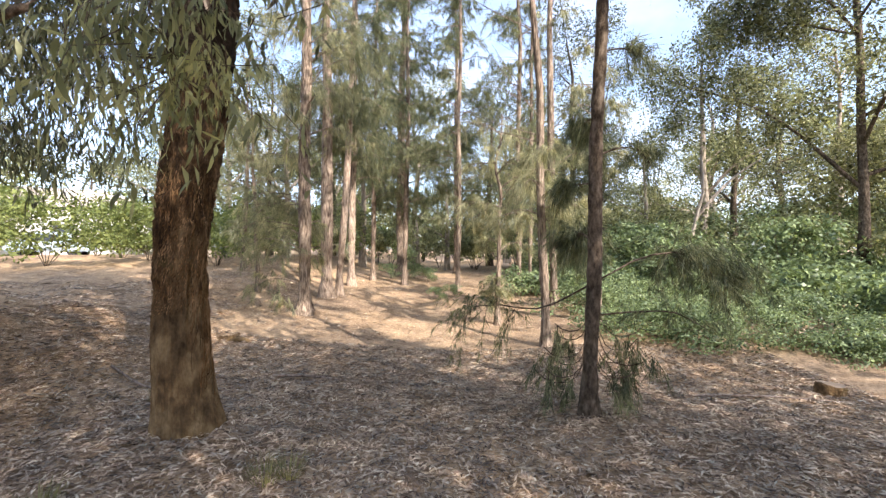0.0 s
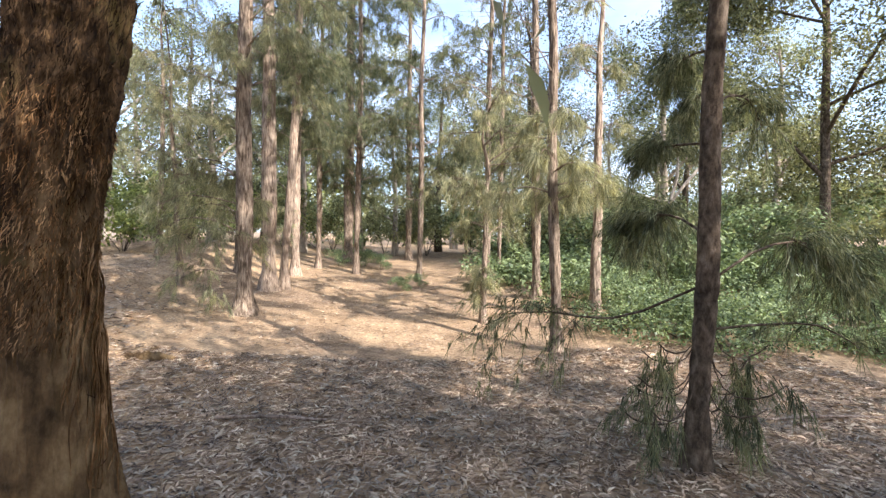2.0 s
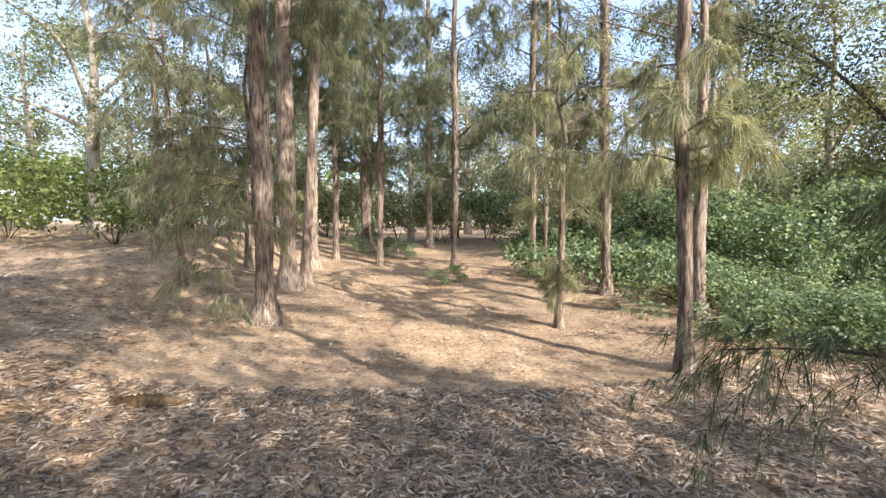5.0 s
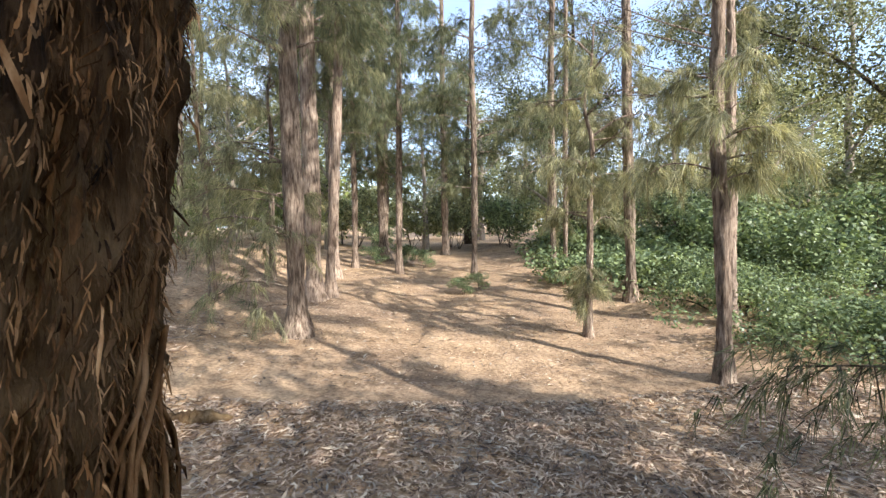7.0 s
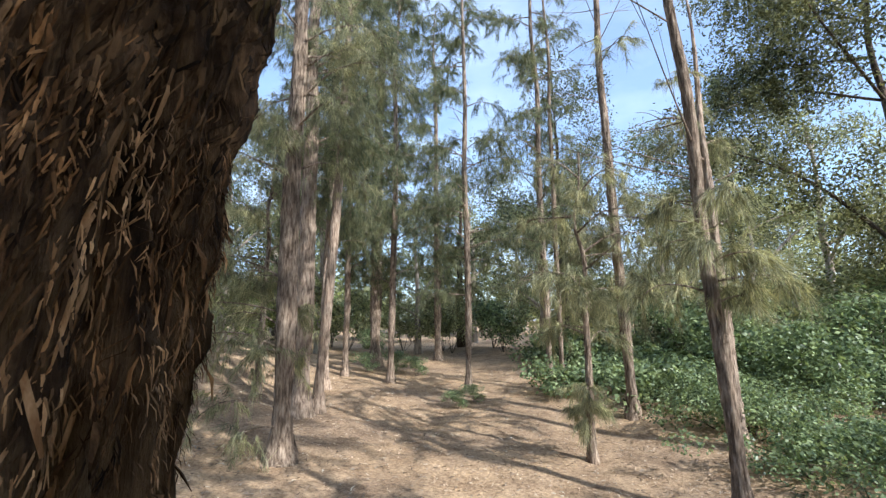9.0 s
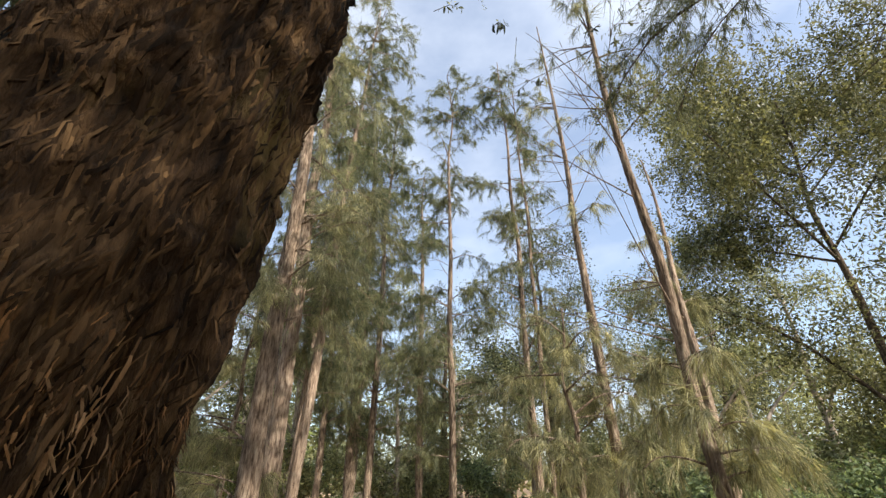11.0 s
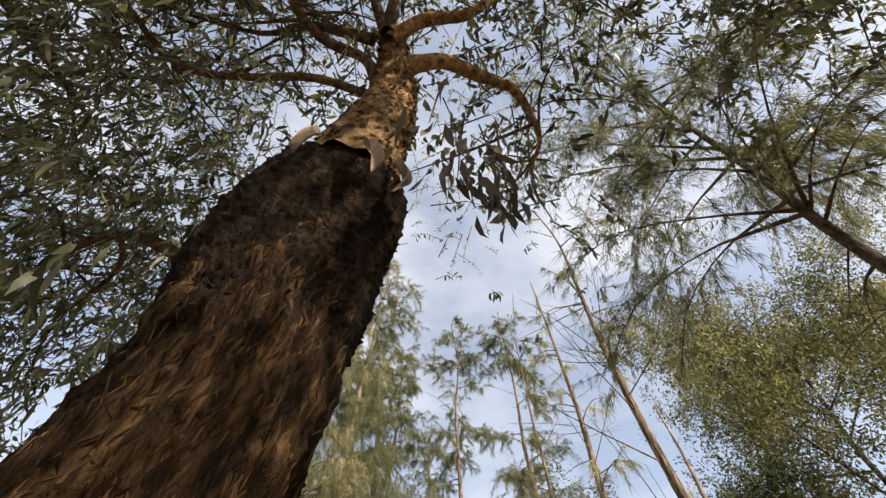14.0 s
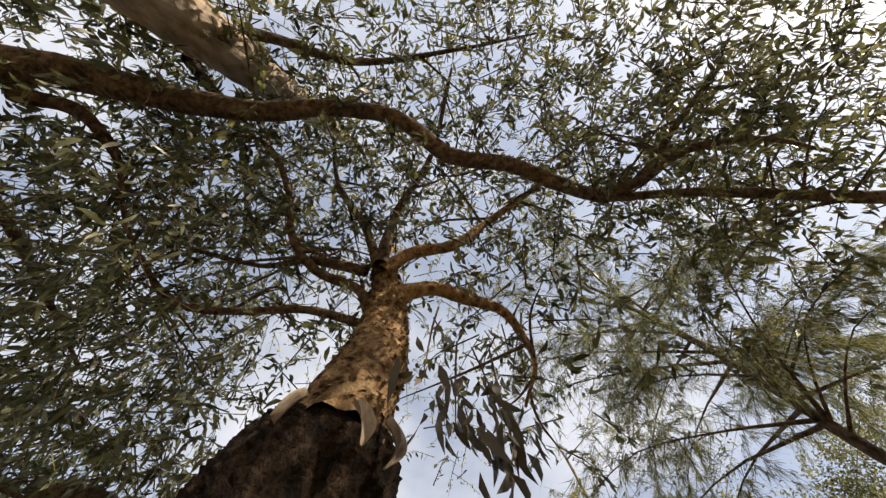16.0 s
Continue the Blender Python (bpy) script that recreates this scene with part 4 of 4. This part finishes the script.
q = np.random.default_rng(9)
for k in range(150):
    y = 5.7 + 12 * (k % 15) / 15 + q.uniform(-0.4, 0.4)
    x = 1.2 + 0.95 * (k // 15) * (0.8 + 0.04 * y) + q.uniform(-0.4, 0.4)
    if not in_cover(x - 0.45, y):
        continue
    s = q.uniform(0.75, 1.2) * (1 + 0.02 * (y - 6))
    copy_thing(low[k % 3] if y < 10 and x < 7 else rough[k % 2], pose(x, y, float(ground_z(x, y)) - 0.03, 0, 0, q.uniform(0, 360)) @ Matrix.Diagonal((s, s, s * q.uniform(0.75, 1.15), 1)))
TALL = "tall bushes behind the clearing"
bush_a = shrub("bush", 5.4, 11.2, 1.3, 2.1, 2600, SHRUB_LEAF, 0.11, 311, "tall leafy bush with mid-green leaves", TALL)
bush_b = shrub("bush", -9.5, 14.5, 1.7, 2.2, 2600, LIME_LEAF, 0.12, 312, "feathery yellow-green bush on the bank", TALL)
bush_c = shrub("bush", 7.5, 14.0, 1.5, 2.6, 2600, OLIVE_LEAF, 0.12, 313, "dusty olive bush with dense leaves", TALL)
THICKET = [(8, 10.5, 1, 0), (10.5, 12.5, 1.1, 2), (6.2, 13.5, 1, 0), (4.4, 15, 1, 2), (9.5, 16.5, 1.2, 0), (12, 9, 1.1, 2), (13.5, 14, 1.3, 0), (16, 11.5, 1.3, 2), (3.2, 19.5, 1, 0), (1.6, 21.5, 1, 2), (6.8, 18, 1.2, 2), (-1.6, 19.5, 0.55, 0), (-6.8, 13.5, 0.9, 1), (-11.5, 13, 1.1, 1), (-8, 18.5, 1.1, 1), (-12.5, 17.5, 1.2, 1)]
THICKET += [(1.5, 23, 1.2, 2), (-2.6, 22.3, 1.1, 2), (-5.2, 24.5, 1.3, 0), (3.6, 22.4, 1.2, 0), (-15.5, 14.5, 1.2, 1), (-5.5, 17.5, 0.9, 1), (-4.2, 19.5, 1, 2), (-3.3, 23, 1.1, 0), (-0.2, 24, 1, 2), (-10, 22, 1.3, 1), (-17, 22, 1.4, 1), (-20, 16, 1.2, 1), (9.5, 21, 1.3, 2), (14, 18, 1.4, 0), (18, 14, 1.4, 2), (-1.0, 15.6, 0.32, 0), (-0.5, 15.0, 0.3, 0), (-1.8, 15.4, 0.3, 0), (-0.1, 11.4, 0.2, 0), (0.3, 11.8, 0.2, 0), (-6.5, 24, 1.2, 2)]
for x, y, s, which in THICKET:
    copy_thing((bush_a, bush_b, bush_c)[which], pose(x, y, float(ground_z(x, y)) - 0.03, 0, 0, q.uniform(0, 360)) @ Matrix.Diagonal((s, s, s, 1)))


far_bush = shrub("far_bush", 12, 30, 1.6, 2.4, 700, OLIVE_LEAF, 0.26, 314, "distant rounded bush with olive-green leaves", "distant bushes")
lime_bush = shrub("far_bush", -12, 30, 1.6, 2.2, 700, LIME_LEAF, 0.26, 315, "distant rounded bush with yellow-green leaves", "distant bushes")
for k in range(70):
    az = -0.35 + k * 2 * math.pi / 70
    d = q.uniform(24, 36)
    x, y, s = d * math.cos(az), 6 + d * math.sin(az), q.uniform(1.0, 1.6)
    if -1.02 < x / max(y, 1.0) < -0.72 and y > 8:
        continue
    copy_thing(far_bush if x > -6 else lime_bush, pose(x, y, float(ground_z(x, y)) - 0.05, 0, 0, q.uniform(0, 360)) @ Matrix.Diagonal((s * 1.4, s * 1.4, s * 1.35, 1)))
copy_thing(bush_a, pose(5.6, 9.7, float(ground_z(5.6, 9.7)) - 0.03, 0, 0, 40) @ Matrix.Diagonal((0.75, 0.75, 0.8, 1)))
shrub("dry_shrub", 5.9, 6.4, 0.8, 0.3, 900, LITTER, 0.08, 316, "low rust-brown dried-up undergrowth")


def dead_tree(x, y):
    tree = thing("dead_tree", x, y, "bare pale forked dead tree among bushes", "tree")
    limb("trunk", [(0, 0, -0.1, 0.07), (0.1, 0, 0.9, 0.055), (0.35, 0.05, 1.9, 0.045)], tree, PALE_BARK, 20, 10, 61)
    limb("fork", [(0.33, 0.05, 1.85, 0.04), (0.5, 0, 2.6, 0.04), (0.48, 0, 3.4, 0.02)], tree, PALE_BARK, 16, 8, 62)
    limb("fork", [(0.33, 0.05, 1.85, 0.04), (0.9, 0.1, 2.5, 0.04), (1.6, 0.2, 3.1, 0.03), (2.2, 0.2, 3.5, 0.012)], tree, PALE_BARK, 16, 8, 63)


dead_tree(6.4, 11.9)


# ---- neighbours overhead ----
def overhead_tree(x, y, pts, limbs, seed, label, clouds=()):
    """A tree whose long limbs hang over the path; clouds: further sprays by centre, spread and number."""
    q = np.random.default_rng(seed)
    tree = thing("eucalyptus_tree", x, y, label, "tree", z=0.0)
    v, f = tube([(a - x, b - y, c, r) for a, b, c, r in pts], 80, 24, 0.02, seed, 0.06)
    part("trunk", mesh_of("trunk", v, f, PALE_BARK, True), tree)
    loc = [[(a - x, b - y, c, r) for a, b, c, r in lim] for lim in limbs]
    for k, lim in enumerate(loc):
        limb("limb", lim, tree, LIMB_BARK, 50, 12, seed + k, 0.04)
    side_branches(tree, loc, LIMB_BARK, seed + 50, 7, 0.9)
    a = along(loc, 130, q, 0.2, 0.55) + [0, 0, 0.5]
    a = np.concatenate([a[a[:, 2] > 4.9], *[q.normal(c, s, (n, 3)) - [x, y, 0] for c, s, n in clouds]])
    twigs_and_leaves(tree, a, "foliage", EUC_LEAF, 0.115, 0.031, 15, 0.55, q, 0.9)
    return tree


PALE_LIMBS = []
PALE_LIMBS.append([(-3.37, 1.97, 5.36, 0.06), (-3.02, 1.78, 5.81, 0.045), (-2.39, 1.75, 6.29, 0.035), (-1.54, 1.45, 6.58, 0.02), (-0.74, 1.11, 6.79, 0.01)])
PALE_LIMBS.append([(-3.47, 2.01, 5.77, 0.05), (-3.38, 2.43, 6.53, 0.035), (-3.46, 3.49, 7.09, 0.02), (-3.81, 4.48, 7.36, 0.01)])

overhead_tree(-3.75, 1.35, [(-3.75, 1.35, -0.2, 0.3), (-3.7, 1.4, 1.0, 0.24), (-3.55, 1.6, 3.0, 0.21), (-3.3, 1.85, 5.0, 0.19), (-2.9, 2.1, 7.0, 0.13), (-2.6, 2.3, 9.0, 0.06)], PALE_LIMBS, 401, "leaning eucalyptus with pale flaking bark", [((-4.4, 1.3, 6.0), (0.9, 0.7, 0.6), 300)])
LONG_LIMBS = []
LONG_LIMBS.append([(-5.8, 2.32, 5.58, 0.13), (-4.41, 2.33, 5.17, 0.115), (-3.92, 2.32, 5.19, 0.105), (-3.32, 2.37, 5.29, 0.085), (-2.83, 2.37, 5.39, 0.072), (-2.3, 2.26, 5.47, 0.06), (-1.91, 2.26, 5.52, 0.057), (-1.48, 2.47, 5.55, 0.06), (-1.06, 2.47, 5.54, 0.058), (-0.64, 2.57, 5.49, 0.055), (-0.3, 2.61, 5.47, 0.04), (-0.04, 2.39, 5.56, 0.032), (0.2, 2.02, 5.72, 0.026), (0.61, 1.41, 5.91, 0.014)])
LONG_LIMBS.append([(-0.43, 2.61, 5.47, 0.04), (-0.15, 2.47, 5.4, 0.034), (0.15, 2.22, 5.43, 0.028), (0.64, 2.06, 5.44, 0.022), (1.42, 2.04, 5.58, 0.012)])
LONG_LIMBS.append([(-0.3, 2.61, 5.47, 0.03), (0.44, 2.47, 5.52, 0.035), (1.03, 2.41, 5.44, 0.042), (1.68, 2.34, 5.36, 0.05), (2.37, 2.21, 5.46, 0.05)])
LONG_LIMBS.append([(-4.15, 2.49, 5.15, 0.05), (-3.76, 2.56, 5.2, 0.04), (-3.64, 2.76, 5.29, 0.03), (-3.65, 2.94, 5.39, 0.018), (-3.96, 3.29, 5.51, 0.01)])
LONG_LIMBS.append([(-4.91, 2.33, 5.38, 0.08), (-4.52, 2.98, 5.35, 0.05), (-4.37, 3.69, 5.61, 0.03), (-4.14, 4.45, 5.75, 0.015)])
LONG_LIMBS.append([(-7.2, 2.0, 2.3, 0.09), (-5.0, 2.6, 2.6, 0.075), (-3.3, 2.95, 2.92, 0.055), (-2.8, 3.0, 3.12, 0.03)])

overhead_tree(-7.4, 1.9, [(-7.4, 1.9, -0.2, 0.3), (-7.3, 1.95, 1.5, 0.25), (-7.2, 2.0, 3.5, 0.22), (-7.3, 2.1, 5.5, 0.16), (-7.5, 2.2, 8.0, 0.06)], LONG_LIMBS, 402, "old eucalyptus with one long limb reaching over the path", [((1.2, 1.5, 6.8), (1.2, 0.9, 0.8), 400), ((-0.6, 0.9, 6.6), (0.9, 0.7, 0.7), 140)])


# ---- small things on the ground ----
def litter_field(name, x0, x1, y0, y1, count, length, width, seed):
    q = np.random.default_rng(seed)
    x, y = q.uniform(x0, x1, count), q.uniform(y0, y1, count)
    p = np.stack([x, y, ground_z(x, y) + q.uniform(0.004, 0.022, count)], 1)
    az = q.uniform(0, 2 * np.pi, count)
    d = np.stack([np.cos(az), np.sin(az), q.normal(0, 0.16, count)], 1)
    ln = length * q.uniform(0.4, 1.3, (count, 1))
    side = np.stack([-np.sin(az), np.cos(az), q.normal(0, 0.35, count)], 1) * width * q.uniform(0.6, 1.3, (count, 1)) * 0.5
    curl = side * q.uniform(-1.6, 1.6, (count, 1)) + [0, 0, 0.004]
    v = np.stack([p - d * ln * 0.5, p + side + curl, p + d * ln * 0.5, p - side + curl], 1).reshape(-1, 3)
    ob = new(name, mesh_of(name, v, np.arange(count)[:, None] * 4 + [0, 1, 2, 3], LITTER))
    return tagged(ob, "dry brown and grey fallen eucalyptus leaves on soil", "leaf litter", kind="stuff")


litter_field("leaf_litter", -4.5, 4.5, 0.6, 6.7, 110000, 0.085, 0.0135, 501)
litter_field("leaf_litter", -7.0, 6.0, 7.0, 16.0, 18000, 0.07, 0.014, 502)
litter_field("leaf_litter", -9.0, -3.5, 2.0, 9.0, 14000, 0.09, 0.016, 503)


def stick(points, label):
    x, y = points[0][:2]
    pts = [(a, b, float(ground_z(a, b)) + c, r) for a, b, c, r in points]
    v, f = tube(pts, 16, 7, 0.06, 9, 0.03)
    return tagged(new("fallen_stick", mesh_of("fallen_stick", v, f, DRY_WOOD, True)), label, "stick")


stick([(-1.92, 5.06, 0.035, 0.015), (-1.5, 5.03, 0.045, 0.014), (-1.08, 5.0, 0.035, 0.009)], "straight dry stick lying on leaf litter")
stick([(-3.4, 4.6, 0.015, 0.014), (-2.9, 4.45, 0.02, 0.011), (-2.6, 4.5, 0.014, 0.007)], "short dark fallen stick on soil")
stick([(2.6, 4.75, 0.015, 0.012), (3.3, 4.7, 0.03, 0.012), (4.0, 4.5, 0.015, 0.008)], "thin fallen branch lying on soil")


def stump(x, y, r, h, seed, label):
    ob = thing("tree_stump", x, y, label, "stump")
    v, f = tube([(0, 0, -0.05, r * 1.35), (0, 0, h * 0.4, r * 1.05), (0.01, 0, h, r)], 12, 22, 0.05, seed, 0.1)
    v[-1] = (0.01, 0, h)
    part("stump_body", mesh_of("stump_body", v, f, HERO_BARK, True), ob)
    a = np.linspace(0, 2 * np.pi, 22, endpoint=False)
    top = np.concatenate([[[0, 0, h + 0.012]], np.stack([0.01 + r * 0.93 * np.cos(a), r * 0.93 * np.sin(a), np.full(22, h + 0.006)], 1)])
    j = np.arange(22)
    part("cut_face", mesh_of("cut_face", top, np.stack([np.zeros(22, int), 1 + j, 1 + (j + 1) % 22], 1), STUMP_TOP), ob, "pale sawn top")
    return ob


stump(4.13, 4.78, 0.13, 0.10, 511, "low sawn stump standing in leaf litter")
rot = thing("rotten_log", -3.0, 6.35, "dark rotten piece of log half buried in litter", "log", turn=12)
limb("log_body", [(-0.24, 0, -0.02, 0.03), (-0.14, 0.02, 0.0, 0.055), (0.04, 0.0, 0.01, 0.06), (0.16, -0.03, 0.0, 0.05), (0.26, -0.02, -0.02, 0.025)], rot, HERO_BARK, 26, 16, 512, 0.2, "", 0.15)


def grass_tuft(x, y, r, h, n, seed):
    q = np.random.default_rng(seed)
    ob = thing("grass_tuft", x, y, "small tuft of dry yellow-green grass", "grass", "grass tufts")
    az, d = q.uniform(0, 6.28, n), r * np.sqrt(q.uniform(0, 1, n))
    p = np.stack([d * np.cos(az), d * np.sin(az), np.zeros(n)], 1)
    out = np.stack([np.cos(az), np.sin(az), q.uniform(0.8, 3, n)], 1)
    tip = p + unit(out) * h * q.uniform(0.5, 1.2, (n, 1))
    s = np.stack([-np.sin(az), np.cos(az), np.zeros(n)], 1) * 0.003
    v = np.stack([p - s, p + s, tip], 1).reshape(-1, 3)
    tagged(part("turf", mesh_of("turf", v, np.arange(n)[:, None] * 3 + [0, 1, 2], GRASS), ob), kind="stuff")


for k, (x, y) in enumerate([(-1.18, 2.95), (-1.05, 3.05), (-2.35, 2.6), (-3.2, 2.7), (-2.6, 4.2)]):
    grass_tuft(x, y, 0.10, 0.16, 110, 520 + k)


# ---- beyond the bank ----
WHITE_WALL = plain_material("white_render", (0.72, 0.70, 0.67), 0.85, 0, 0.08, 0.8)
ROOF = plain_material("pale_roof_tiles", (0.5, 0.42, 0.38), 0.8, 0, 0.15, 3)
GLASS = plain_material("dark_glass", (0.05, 0.06, 0.07), 0.1, 0, 0.1, 1)
PAINT = plain_material("pale_blue_car_paint", (0.55, 0.66, 0.75), 0.3, 0.2, 0.03, 1)
TYRE = plain_material("tyre_rubber", (0.03, 0.03, 0.03), 0.9, 0, 0.1, 8)


def solid(name, lo, hi, material, parent, taper=0.0, bevel=0.03, label=""):
    bm = bmesh.new()
    bmesh.ops.create_cube(bm, size=1.0)
    for v in bm.verts:
        s = 1 - taper if v.co.z > 0 else 1
        v.co = Vector([(lo[k] + hi[k]) / 2 + v.co[k] * (hi[k] - lo[k]) * (s if k < 2 else 1) for k in range(3)])
    bmesh.ops.bevel(bm, geom=bm.edges[:], offset=bevel, segments=2, affect="EDGES")
    data = bpy.data.meshes.new(name)
    bm.to_mesh(data)
    bm.free()
    data.materials.append(material)
    return part(name, data, parent, label)


house = thing("house", -30, 34, "low white rendered house with pale roof", "house", turn=30)
solid("wall", (-7, -3.5, -0.3), (7, 3.5, 3.4), WHITE_WALL, house)
solid("roof", (-7.4, -3.9, 3.41), (7.4, 3.9, 4.9), ROOF, house, 0.5)
for x in (-4.8, -1.6, 1.6, 4.8):
    win = solid("window", (x - 0.7, -3.56, 1.0), (x + 0.7, -3.51, 2.3), WHITE_WALL, house, 0, 0.01)
    solid("pane", (x - 0.6, -3.60, 1.1), (x + 0.6, -3.57, 2.2), GLASS, win, 0, 0.005)


def car(x, y, turn):
    ob = thing("parked_car", x, y, "pale blue parked car beyond the bank", "car", turn=turn)
    solid("body", (-2.1, -0.85, 0.28), (2.1, 0.85, 0.85), PAINT, ob, 0.06, 0.1)
    cabin = solid("cabin", (-1.4, -0.78, 0.852), (1.0, 0.78, 1.42), PAINT, ob, 0.25, 0.08)
    solid("side_window", (-1.05, -0.80, 0.92), (0.7, -0.70, 1.28), GLASS, cabin, 0.1, 0.01)
    for wx in (-1.3, 1.3):
        for wy in (-0.8, 0.8):
            v, f = tube([(wx, wy - 0.1, 0.31, 0.31), (wx, wy + 0.1, 0.31, 0.31)], 4, 20, 0.0, 1)
            part("wheel", mesh_of("wheel", v, f, TYRE, True), ob)


car(-23.5, 27.0, 20)
